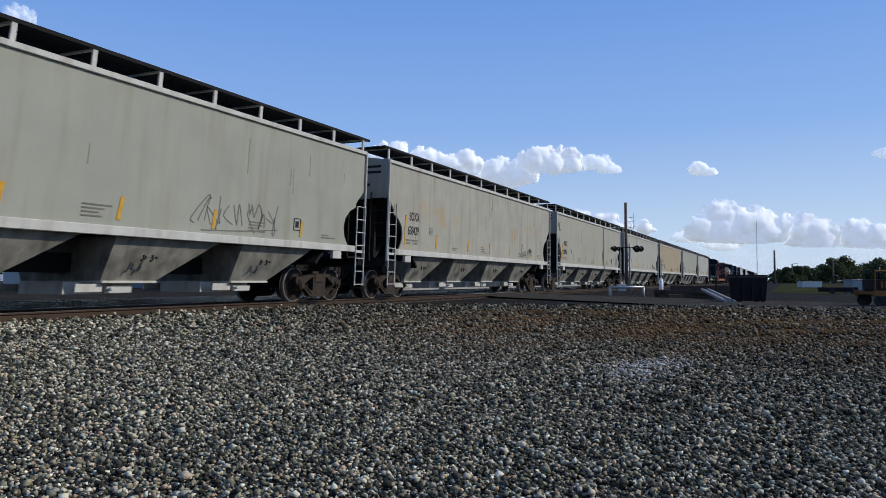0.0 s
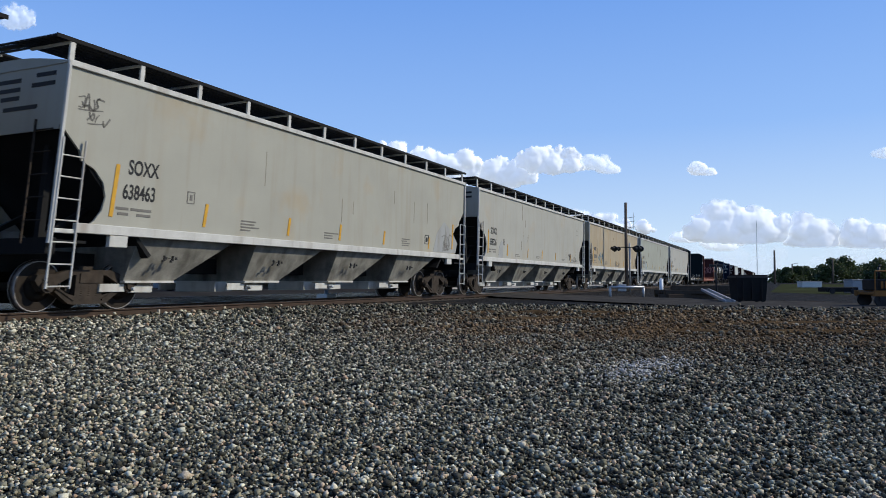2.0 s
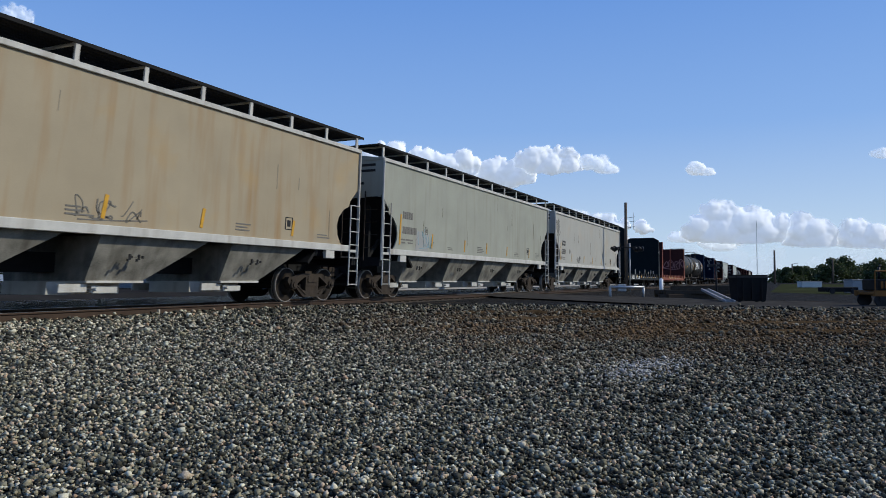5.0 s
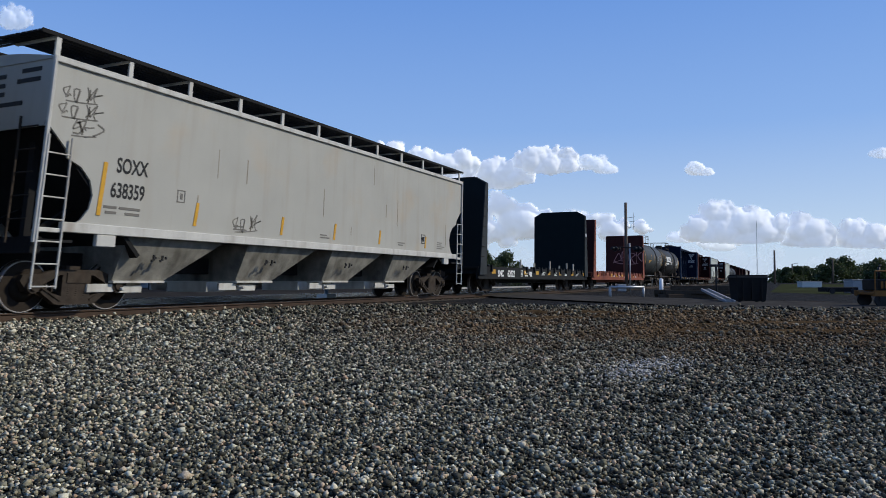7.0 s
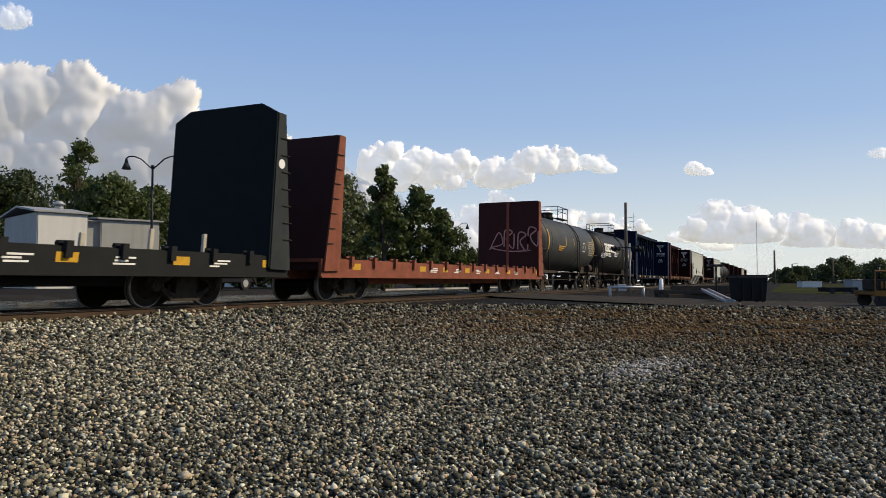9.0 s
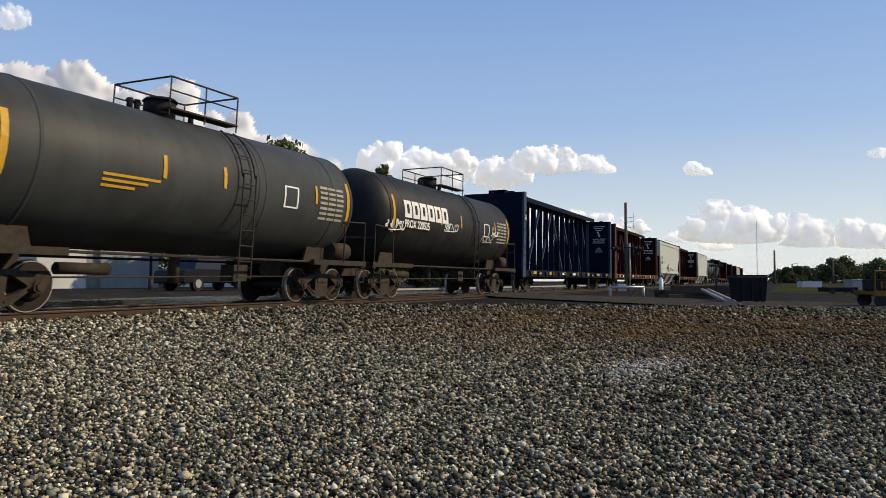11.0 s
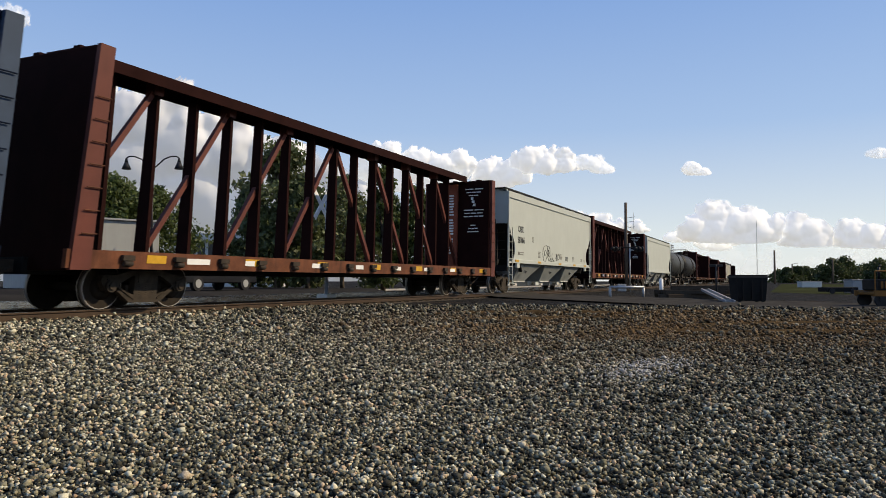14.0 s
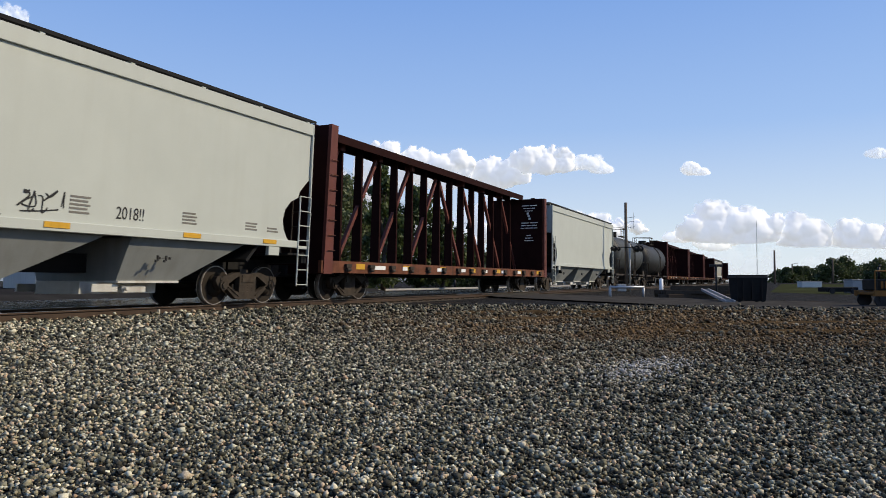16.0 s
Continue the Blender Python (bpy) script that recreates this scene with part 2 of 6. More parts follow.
def truck_meshes():
    for s in (-1, 1):
        TRUCK_MESH["wheel", s] = wheel_mesh(s)
        bm = bmesh.new()
        y0, y1 = s * 0.90, s * 1.04
        top = [(-1.12, 0.56), (-1.08, 0.66), (-0.72, 0.68), (-0.45, 0.76), (0.45, 0.76), (0.72, 0.68), (1.08, 0.66), (1.12, 0.56),
               (0.98, 0.36), (0.78, 0.36), (0.66, 0.50), (0.36, 0.66), (0.30, 0.66), (0.30, 0.28), (0.5, 0.34), (0.66, 0.42), (0.72, 0.36), (0.42, 0.14), (0.3, 0.12),
               (-0.3, 0.12), (-0.42, 0.14), (-0.72, 0.36), (-0.66, 0.42), (-0.5, 0.34), (-0.30, 0.28), (-0.30, 0.66), (-0.36, 0.66), (-0.66, 0.50), (-0.78, 0.36), (-0.98, 0.36)]
        prism(bm, top, min(y0, y1), max(y0, y1))
        for e in (-1, 1):
            cyl(bm, (e * 0.89, s * 0.98, 0.457), (e * 0.89, s * 1.10, 0.457), 0.125, 12)
            cyl(bm, (e * 0.89, s * 1.10, 0.457), (e * 0.89, s * 1.13, 0.457), 0.085, 6)
            beam(bm, (e * 0.30, s * 1.05, 0.20), (e * 0.98, s * 1.05, 0.60), 0.035, 0.02)
        TRUCK_MESH["side_frame", s] = mesh_of("side_frame", bm, M_STEEL)
        bm = bmesh.new()
        for i in range(3):
            for k in range(6):
                z = 0.28 + k * 0.04
                cyl(bm, (-0.17 + i * 0.17, s * 0.97, z), (-0.17 + i * 0.17, s * 0.97, z + 0.024), 0.078, 8)
        TRUCK_MESH["spring_nest", s] = mesh_of("spring_nest", bm, M_STEEL)
    bm = bmesh.new()
    box(bm, -0.22, 0.22, -1.06, 1.06, 0.52, 0.70)
    box(bm, -0.15, 0.15, -0.9, 0.9, 0.70, 0.84)
    for e in (-1, 1):
        box(bm, e * 0.36 - 0.04, e * 0.36 + 0.04, -0.9, 0.9, 0.36, 0.48)
    TRUCK_MESH["truck"] = mesh_of("truck", bm, M_STEEL)
    bm = bmesh.new()
    cyl(bm, (0, -0.95, 0), (0, 0.95, 0), 0.085, 10)
    TRUCK_MESH["axle"] = mesh_of("axle", bm, M_WHEEL)


truck_meshes()


def truck(parent, x):
    ob = tagged(new("truck", TRUCK_MESH["truck"]), "grimy cast steel freight truck")
    ob.parent = parent
    ob.matrix_basis = pose(x, 0, 0)
    for s in (-1, 1):
        for name in ("side_frame", "spring_nest"):
            tagged(new(name, TRUCK_MESH[name, s]), kind="stuff" if name == "spring_nest" else "").parent = ob
        for e in (-0.89, 0.89):
            w = new("wheel", TRUCK_MESH["wheel", s])
            w.parent = ob
            w.matrix_basis = pose(e, s * 0.755, 0.457)
    for e in (-0.89, 0.89):
        w = new("axle", TRUCK_MESH["axle"])
        w.parent = ob
        w.matrix_basis = pose(e, 0, 0.457)
    return ob


def coupler(parent, x, out):
    bm = bmesh.new()
    box(bm, min(x, x + out * 0.55), max(x, x + out * 0.55), -0.08, 0.08, 0.72, 0.95)
    box(bm, min(x + out * 0.45, x + out * 0.72), max(x + out * 0.45, x + out * 0.72), -0.17, 0.17, 0.70, 0.99)
    cyl(bm, (x + out * 0.2, -0.3, 0.8), (x + out * 0.7, -0.12, 0.45), 0.03, 6)
    return part("coupler", bm, M_STEEL, parent)


def ladder(parent, x0, x1, y, z0, z1, step, material, name="ladder"):
    bm = bmesh.new()
    for x in (x0, x1):
        cyl(bm, (x, y, z0), (x, y, z1), 0.022, 6)
    z = z0 + 0.04
    while z < z1:
        cyl(bm, (x0, y, z), (x1, y, z), 0.014, 6)
        z += step
    return part(name, bm, material, parent)


# ---- freight cars (origin at the leading end, on the rail; x runs back along the car) ----
def car(name, label, q, category="rail car", group="train"):
    ob = thing(name, q, TRACK_Y, RAIL_Z, label, category, group)
    return ob


def hopper(name, label, q, L, paint, sill_paint, pocket_paint, pockets, eave=4.43, walk_z=4.86, board=(0.42, 1.52), brackets=12, rails=True, roof=0.18, sill=(1.40, 1.58), truck_in=1.4, end_paint=None, chord=0.11, truck_rear=None):
    c = car(name, label, q, "hopper car")
    W = 1.55
    cut = [(0, 3.28), (0.45, 2.86), (0.5, 2.70), (0.8, 2.58), (1.02, 2.36), (1.10, 2.1), (1.05, 1.85), (0.9, 1.64), (0.82, sill[1])]
    outline = [(0, eave)] + cut + [(L - x, z) for x, z in cut[::-1]] + [(L, eave)]
    bm = bmesh.new()
    for s in (-1, 1):
        prism(bm, outline, s * W - 0.02, s * W + 0.02)
    for x in (0.0, L - 0.03):
        box(bm, x, x + 0.03, -W + 0.02, W - 0.02, 3.2, eave)
    n = 10
    arc = [(-W - 0.03 + (2 * W + 0.06) * i / n, eave + roof * math.sin(math.pi * i / n)) for i in range(n + 1)]
    loft(bm, [[(x, y, z) for y, z in arc] + [(x, W, eave - 0.04), (x, -W, eave - 0.04)] for x in (-0.02, L + 0.02)])
    part("body", bm, paint, c)
    bm = bmesh.new()
    for s in (-1, 1):
        box(bm, -0.02, L + 0.02, s * (W + 0.045) - 0.03, s * (W + 0.045) + 0.03, eave + 0.02 - chord, eave + 0.02)
    part("top_chord", bm, sill_paint, c, "pale top chord along the roof edge", 0.008)
    bm = bmesh.new()
    for s in (-1, 1):
        box(bm, 0.5, L - 0.5, s * (W + 0.03) - 0.05, s * (W + 0.03) + 0.05, *sill)
        box(bm, 0.08, 0.5, s * (W + 0.03) - 0.04, s * (W + 0.03) + 0.04, sill[0] - 0.02, sill[0] + 0.06)
        box(bm, L - 0.5, L - 0.08, s * (W + 0.03) - 0.04, s * (W + 0.03) + 0.04, sill[0] - 0.02, sill[0] + 0.06)
        for x in (1.25, L - 1.65):
            box(bm, x, x + 0.42, s * (W + 0.02) - 0.05, s * (W + 0.02) + 0.05, sill[0] - 0.22, sill[0])
    part("side_sill", bm, sill_paint, c, "dirty white side sill with jacking pads", 0.01)
    for e in (0, 1):
        bm = bmesh.new()
        fx = (lambda x: x) if not e else (lambda x: L - x)
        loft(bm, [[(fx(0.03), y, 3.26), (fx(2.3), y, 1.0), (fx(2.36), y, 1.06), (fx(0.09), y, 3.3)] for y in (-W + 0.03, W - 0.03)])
        # near-black here is the shade under the car's end, put into the colour
        part("end_slope_sheet", bm, M_DARK if end_paint is None else end_paint, c, "end slope sheet coloured near-black for its shade")
        bm = bmesh.new()
        for y in (-0.9, 0.9):
            beam(bm, (fx(0.35), y, 1.2), (fx(0.35), y, 3.1), 0.12, 0.12)
            beam(bm, (fx(0.35), y, 1.3), (fx(1.5), y * 0.8, 2.0), 0.1, 0.1)
        box(bm, min(fx(0), fx(0.2)), max(fx(0), fx(0.2)), -W, W, 1.02, 1.30)
        box(bm, min(fx(0), fx(1.6)), max(fx(0), fx(1.6)), -0.35, 0.35, 0.72, 1.12)
        box(bm, min(fx(0.05), fx(0.8)), max(fx(0.05), fx(0.8)), -W, W, 1.22, 1.27)
        part("end_frame", bm, M_DARK, c)
        coupler(c, fx(0.05), -1 if not e else 1)
        for s in (-1, 1):
            ladder(c, fx(0.04), fx(0.5), s * (W + 0.09), 0.42, 3.05 if s * (1 - 2 * e) < 0 else 2.75, 0.38, sill_paint)
            bm = bmesh.new()
            cyl(bm, (fx(0.02), s * (W + 0.05), sill[0] - 0.2), (fx(0.02), s * (W + 0.05), eave), 0.04, 6)
            part("corner_post", bm, sill_paint, c)
        ladder(c, fx(-0.06), fx(-0.06) + 0.001, -1.0, 1.2, 3.4, 0.4, M_STEEL, "end_handrail")
        for z in (1.6, 2.0, 2.4, 2.8, 3.2):
            bm = bmesh.new()
            cyl(bm, (fx(-0.05), -1.45, z), (fx(-0.05), -1.0, z), 0.015, 5)
            part("end_grab_iron", bm, M_STEEL, c)
    bm = bmesh.new()
    box(bm, 1.5, L - 1.5, -0.3, 0.3, 0.72, 1.1)
    part("center_sill", bm, M_DARK, c)
    for a, b in pockets:
        m = a + (b - a) * 0.5
        zb = 0.56
        bm = bmesh.new()
        y0, y1 = W - 0.06, W - 0.42
        top = sill[0]
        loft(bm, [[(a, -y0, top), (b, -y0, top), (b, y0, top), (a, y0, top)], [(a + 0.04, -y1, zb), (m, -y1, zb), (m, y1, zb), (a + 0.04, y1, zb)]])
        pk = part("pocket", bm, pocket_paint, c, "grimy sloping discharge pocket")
        bm = bmesh.new()
        for j in range(7):
            yy = -W + 0.06 + 0.36 * (0.35 + 0.05 * (j % 3)) / 0.84 * 0.84 - 0.16
            box(bm, a + 0.62 + j * 0.06, a + 0.66 + j * 0.06, yy, yy + 0.03, 0.93 + 0.03 * ((j * 5) % 4), 0.98 + 0.03 * ((j * 3) % 4))
        tagged(part("stencil", bm, M_BLACK, pk, "smudged dark stencil"), kind="stuff")
        bm = bmesh.new()
        box(bm, a + 0.05, m, -y1 - 0.04, y1 + 0.04, zb - 0.05, zb)
        box(bm, a - 0.35, m - 0.1, -0.62, 0.62, 0.30, zb - 0.02)
        for s in (-1, 1):
            box(bm, a - 0.45, a + 0.15, s * 1.05 - 0.03, s * 1.05 + 0.03, 0.34, 0.50)
            box(bm, a + 0.25, a + 0.85, s * 1.05 - 0.03, s * 1.05 + 0.03, 0.32, 0.46)
            cyl(bm, (a + 0.3, s * 0.6, 0.40), (a + 0.3, s * 1.18, 0.40), 0.04, 8)
        part("outlet_gate", bm, M_WHITE, c, "pale outlet gate with operating shaft", 0.006)
    if rails:
        b0, b1 = board
        for s in (-1, 1):
            bm = bmesh.new()
            planks = max(3, int((b1 - b0) / 0.13))
            for k in range(planks):
                y = s * (b0 + 0.06 + (b1 - b0 - 0.12) * k / (planks - 1))
                box(bm, -0.25, L + 0.25, y - 0.056, y + 0.056, walk_z - 0.035, walk_z)
            tagged(part("running_board", bm, M_DARK, c, "dark grating running board on the roof"), kind="stuff")
            bm = bmesh.new()
            box(bm, -0.25, L + 0.25, s * b1 - 0.012, s * b1 + 0.012, walk_z - 0.06, walk_z + 0.012)
            part("board_edge", bm, M_DARK, c)
            for i in range(brackets):
                bm = bmesh.new()
                x = 0.1 + (L - 0.2) * i / (brackets - 1)
                box(bm, x - 0.05, x + 0.05, s * (b1 - 0.02) - 0.02, s * (b1 - 0.02) + 0.02, eave - 0.02, walk_z - 0.03)
                box(bm, x - 0.03, x + 0.03, min(s * b0, s * (b1 - 0.01)), max(s * b0, s * (b1 - 0.01)), walk_z - 0.075, walk_z - 0.035)
                part("roof_bracket", bm, sill_paint, c)
        for x in (-0.25, L - 0.15):
            bm = bmesh.new()
            for k in range(4):
                box(bm, x + k * 0.11, x + k * 0.11 + 0.06, -b0, b0, walk_z - 0.025, walk_z - 0.002)
            box(bm, x + 0.1, x + 0.15, -b0, b0, walk_z - 0.06, walk_z - 0.025)
            part("cross_board", bm, M_DARK, c)
    bm = bmesh.new()
    box(bm, 0.8, L - 0.8, -0.35, 0.35, eave + roof - 0.03, eave + roof + 0.1)
    part("hatch_cover", bm, sill_paint, c, "long trough hatch cover", 0.02)
    truck(c, truck_in)
    truck(c, L - (truck_in if truck_rear is None else truck_rear))
    return c


def marks(c, yellow, y=-1.578):
    """Slanted yellow reflector strips low on the side."""
    for x, z, h in yellow:
        bm = bmesh.new()
        beam(bm, (x, y, z), (x + 0.06, y, z + h), 0.09, 0.008)
        part("reflector", bm, M_YELLOW, c, "yellow reflector strip")


def stroke(bm, pts, y, r):
    """A sprayed line through pts (x, z), rounded between them, lying on the surface at y."""
    p = [Vector((a, y, b)) for a, b in pts]
    p = [p[0]] + p + [p[-1]]
    last = None
    for a, b, c, d in zip(p, p[1:], p[2:], p[3:]):
        for k in range(5):
            t = k / 5
            q = 0.5 * (2 * b + (c - a) * t + (2 * a - 5 * b + 4 * c - d) * t * t + (3 * b - a - 3 * c + d) * t ** 3)
            if last is not None and (q - last).length > 0.004:
                beam(bm, last, q, 2 * r, 0.006)
            last = q


def scribble(c, material, x, y, z, w, h, seed, name="graffiti", turns=14, r=0.014):
    """A sprayed tag: a row of unreadable, hand-drawn signs with loops, hooks and tails."""
    rnd = random.Random(seed)
    bm = bmesh.new()
    for i in range(turns):
        cx, span = x + w * i / turns, w / turns
        lean = rnd.uniform(-0.5, 0.9) * span
        pts = []
        for k in range(rnd.randint(3, 5)):
            zz = rnd.uniform(0, 1) if k % 2 else rnd.choice((0.05, 0.95)) + rnd.uniform(-0.1, 0.1)
            pts.append((cx + rnd.uniform(-0.5, 1.6) * span + lean * zz, z + h * (0.1 * math.sin(i * 1.7) + zz * rnd.uniform(0.6, 1.0))))
        stroke(bm, pts, y, r * rnd.uniform(0.7, 1.2))
    stroke(bm, [(x + w * 0.1, z - h * 0.12), (x + w * 0.55, z - h * 0.05), (x + w * 1.05, z + h * 0.1)], y, r * 0.8)
    return tagged(part(name, bm, material, c, "sprayed scrawl"), kind="stuff")


def bubble(c, material, x, y, z, widths, h, seed):
    """Sprayed outline lettering: a row of rounded, wobbling loops."""
    rnd = random.Random(seed)
    bm = bmesh.new()
    for w in widths:
        for scale in (1.0, 0.35):
            ph = rnd.uniform(0, 6)
            pts = []
            for k in range(20):
                a = 2 * math.pi * k / 20
                rr = (1 + 0.16 * math.sin(2 * a + ph) + 0.10 * math.sin(3 * a + 2 * ph)) * scale
                pts.append(Vector((x + w / 2 + math.cos(a) * rr * w * 0.52, y, z + h / 2 + math.sin(a) * rr * h * 0.5)))
            for a, b in zip(pts, pts[1:] + pts[:1]):
                cyl(bm, a, b, 0.013, 4, caps=False)
        x += w * 0.95
    return tagged(part("graffiti", bm, material, c, "sprayed rounded tag"), kind="stuff")


def bulkhead_flat(name, label, q, L, paint, sill_paint, height, chamfer, yellow_seed, clear=(0, 0), deck=1.18, low=0.72, rear_face=None):
    c = car(name, label, q, "flat car")
    W = 1.52
    bm = bmesh.new()
    box(bm, 0.1, L - 0.1, -W, W, deck - 0.10, deck)
    for s in (-1, 1):
        box(bm, 0.1, L - 0.1, s * (W + 0.02) - 0.05, s * (W + 0.02) + 0.05, deck - 0.50, deck - 0.02)
        box(bm, 0.1, L - 0.1, s * (W + 0.05) - 0.06, s * (W + 0.05) + 0.06, deck - 0.535, deck - 0.495)
    box(bm, 0.3, L - 0.3, -0.4, 0.4, low - 0.1, deck - 0.1)
    loft(bm, [[(3.2, y, deck - 0.12), (L - 3.2, y, deck - 0.12), (L - 4.2, y, 0.45), (4.2, y, 0.45)] for y in (-0.7, 0.7)])
    part("deck_frame", bm, sill_paint, c, "", 0.0)
    for e in (0, 1):
        fx = (lambda x: x) if not e else (lambda x: L - x)
        bm = bmesh.new()
        zt = height
        B = W + 0.13
        ring = [(-B, deck - 0.3), (B, deck - 0.3), (B, zt - chamfer * 0.55), (B - chamfer, zt), (-B + chamfer, zt), (-B, zt - chamfer * 0.55)]
        loft(bm, [[(fx(0.88), y, z) for y, z in ring], [(fx(0.95), y, z) for y, z in ring]])
        part("bulkhead", bm, paint, c, "", 0.0)
        bm = bmesh.new()
        slope = [(0.16 + (z - deck + 0.3) / (zt - deck + 0.3) * 0.50, y, z) for y, z in ring]
        loft(bm, [[(fx(x), y * 0.985, z - 0.01) for x, y, z in slope], [(fx(0.875), y * 0.985, z - 0.01) for x, y, z in slope]])
        part("bulkhead_shell", bm, paint, c)
        for y in (-W - 0.155, W + 0.11):
            bm = bmesh.new()
            h = zt - (chamfer * 0.55 if abs(y) > 1.3 else 0.05)
            prism(bm, [(fx(0.12), deck - 0.36), (fx(0.9), deck - 0.34), (fx(0.9), h), (fx(0.62), h)], y, y + 0.045)
            part("bulkhead_gusset", bm, sill_paint if rear_face is None else rear_face, c)
        for k in range(7):
            bm = bmesh.new()
            z = deck + 0.4 + k * 0.42
            x = 0.12 + (z - deck) / (zt - deck) * 0.48
            cyl(bm, (fx(x - 0.02), -W - 0.18, z), (fx(x + 0.3), -W - 0.18, z), 0.014, 5)
            part("grab_iron", bm, M_STEEL, c)
        coupler(c, fx(0.15), -1 if not e else 1)
    n = 14
    for i in range(n):
        x = 1.6 + (L - 3.2) * i / (n - 1)
        for s in (-1, 1):
            if s < 0 and clear[0] < x < clear[1]:
                continue
            bm = bmesh.new()
            box(bm, x - 0.07, x + 0.07, s * (W + 0.1) - 0.05, s * (W + 0.1) + 0.05, deck - 0.22, deck + 0.08)
            cyl(bm, (x - 0.13, s * (W - 0.05), deck + 0.04), (x + 0.13, s * (W - 0.05), deck + 0.04), 0.05, 8)
            part("stake_pocket", bm, sill_paint, c)
    rnd = random.Random(yellow_seed)
    for x in (1.7, 6.1, 8.0, 10.1, 12.3, 15.0, L - 1.1):
        bm = bmesh.new()
        box(bm, x, x + 0.45, -W - 0.075, -W - 0.05, deck - 0.30, deck - 0.12)
        part("reflector", bm, M_YELLOW, c, "yellow reflector patch")
    rows = []
    for x in (6.8, 9.0, 11.2, 13.4, 16.0):
        for k in range(3):
            rows.append((x + rnd.uniform(0, 0.2), k * 0.06, rnd.uniform(0.3, 0.6), 0.035))
    bars(c, M_PALE, 0, -W - 0.072, deck - 0.32, rows)
    truck(c, 2.45)
    truck(c, L - 2.95)
    return c


def centerbeam(name, label, q, L, paint, lit_paint, sill_paint, seed):
    c = car(name, label, q, "centerbeam car")
    W, deck, top = 1.5, 1.10, 4.93
    bm = bmesh.new()
    box(bm, 0.9, L - 0.9, -W, W, deck - 0.14, deck)
    box(bm, 0.2, L - 0.2, -0.32, 0.32, 0.68, deck - 0.1)
    part("deck_frame", bm, M_DARK, c)
    bm = bmesh.new()
    for s in (-1, 1):
        box(bm, 0.1, L - 0.1, s * (W + 0.02) - 0.05, s * (W + 0.02) + 0.05, deck - 0.32, deck + 0.02)
    part("side_sill", bm, sill_paint, c)
    for e in (0, 1):
        fx = (lambda x: x) if not e else (lambda x: L - x)
        bm = bmesh.new()
        box(bm, min(fx(0.30), fx(0.70)), max(fx(0.30), fx(0.70)), -W, W, deck - 0.35, top)
        part("bulkhead", bm, paint, c, "flat steel end bulkhead", 0.015)
        for y in (-1.0, 0.1):
            bm = bmesh.new()
            box(bm, min(fx(0.32), fx(0.6)), max(fx(0.32), fx(0.6)), y, y + 0.18, top, top + 0.06)
            part("lifting_lug", bm, paint, c)
        for s in (-1, 1):
            bm = bmesh.new()
            y0, y1 = s * (W + 0.002), s * (W + 0.10)
            prism(bm, [(fx(0.18), deck - 0.35), (fx(0.60), deck - 0.35), (fx(0.62), top), (fx(0.28), top)], min(y0, y1), max(y0, y1))
            part("bulkhead_side", bm, lit_paint, c)
        bm = bmesh.new()
        for k in range(7):
            z = deck + 0.3 + k * 0.42
            cyl(bm, (fx(0.30), -W - 0.14, z), (fx(0.62), -W - 0.14, z), 0.014, 5)
        part("grab_iron", bm, sill_paint, c)
        coupler(c, fx(0.2), -1 if not e else 1)
    bm = bmesh.new()
    box(bm, 0.71, L - 0.71, -0.40, 0.40, top + 0.13, top + 0.20)
    part("top_chord", bm, paint, c)
    for s in (-1, 1):
        bm = bmesh.new()
        box(bm, 0.71, L - 0.71, s * 0.42 - 0.02, s * 0.42 + 0.02, top - 0.06, top + 0.20)
        part("chord_flange", bm, paint, c)
    n = int((L - 1.4) / 1.2)
    step = (L - 1.4) / n
    for i in range(1, n):
        x = 0.7 + i * step
        bm = bmesh.new()
        z0 = deck
        loft(bm, [[(x - 0.05, -0.18, z0), (x + 0.05, -0.18, z0), (x + 0.05, 0.18, z0), (x - 0.05, 0.18, z0)],
                  [(x - 0.045, -0.13, top + 0.13), (x + 0.045, -0.13, top + 0.13), (x + 0.045, 0.13, top + 0.13), (x - 0.045, 0.13, top + 0.13)]])
        part("post", bm, paint, c)
    half = n // 2
    for i in range(0, n - 1, 2):
        a, b = 0.7 + i * step, 0.7 + (i + 2) * step
        if b > L - 0.6:
            b = L - 0.7
        up = i < half
        for s in (0,):
            bm = bmesh.new()
            p, r = ((a, s * 0.21, deck + 0.05), (b, s * 0.18, top + 0.0)) if up else ((a, s * 0.18, top + 0.0), (b, s * 0.21, deck + 0.05))
            beam(bm, p, r, 0.13, 0.12)
            g = Vector(r if up else p)
            box(bm, g.x - 0.13, g.x + 0.13, -0.15, 0.15, g.z - 0.18, g.z + 0.15)
            part("diagonal", bm, lit_paint, c)
    rnd = random.Random(seed)
    k = 15
    for i in range(k):
        x = 1.4 + (L - 2.8) * i / (k - 1)
        for s in (-1, 1):
            bm = bmesh.new()
            box(bm, x - 0.14, x + 0.14, s * (W + 0.11) - 0.05, s * (W + 0.11) + 0.05, deck - 0.16, deck - 0.06)
            cyl(bm, (x - 0.1, s * (W + 0.12), deck - 0.22), (x + 0.1, s * (W + 0.12), deck - 0.22), 0.055, 8)
            part("winch", bm, M_STEEL, c)
    for i in range(7):
        x = 1.9 + (L - 3.8) * i / 6
        bm = bmesh.new()
        box(bm, x, x + 0.5, -W - 0.078, -W - 0.06, deck - 0.2, deck - 0.04)
        part("reflector", bm, M_YELLOW, c, "yellow reflector patch")
    bars(c, M_PALE, 0, -W - 0.076, deck - 0.2, [(2.5 + 2.3 * i + rnd.uniform(0, 0.5), 0, rnd.uniform(0.3, 0.7), 0.12) for i in range(7)])
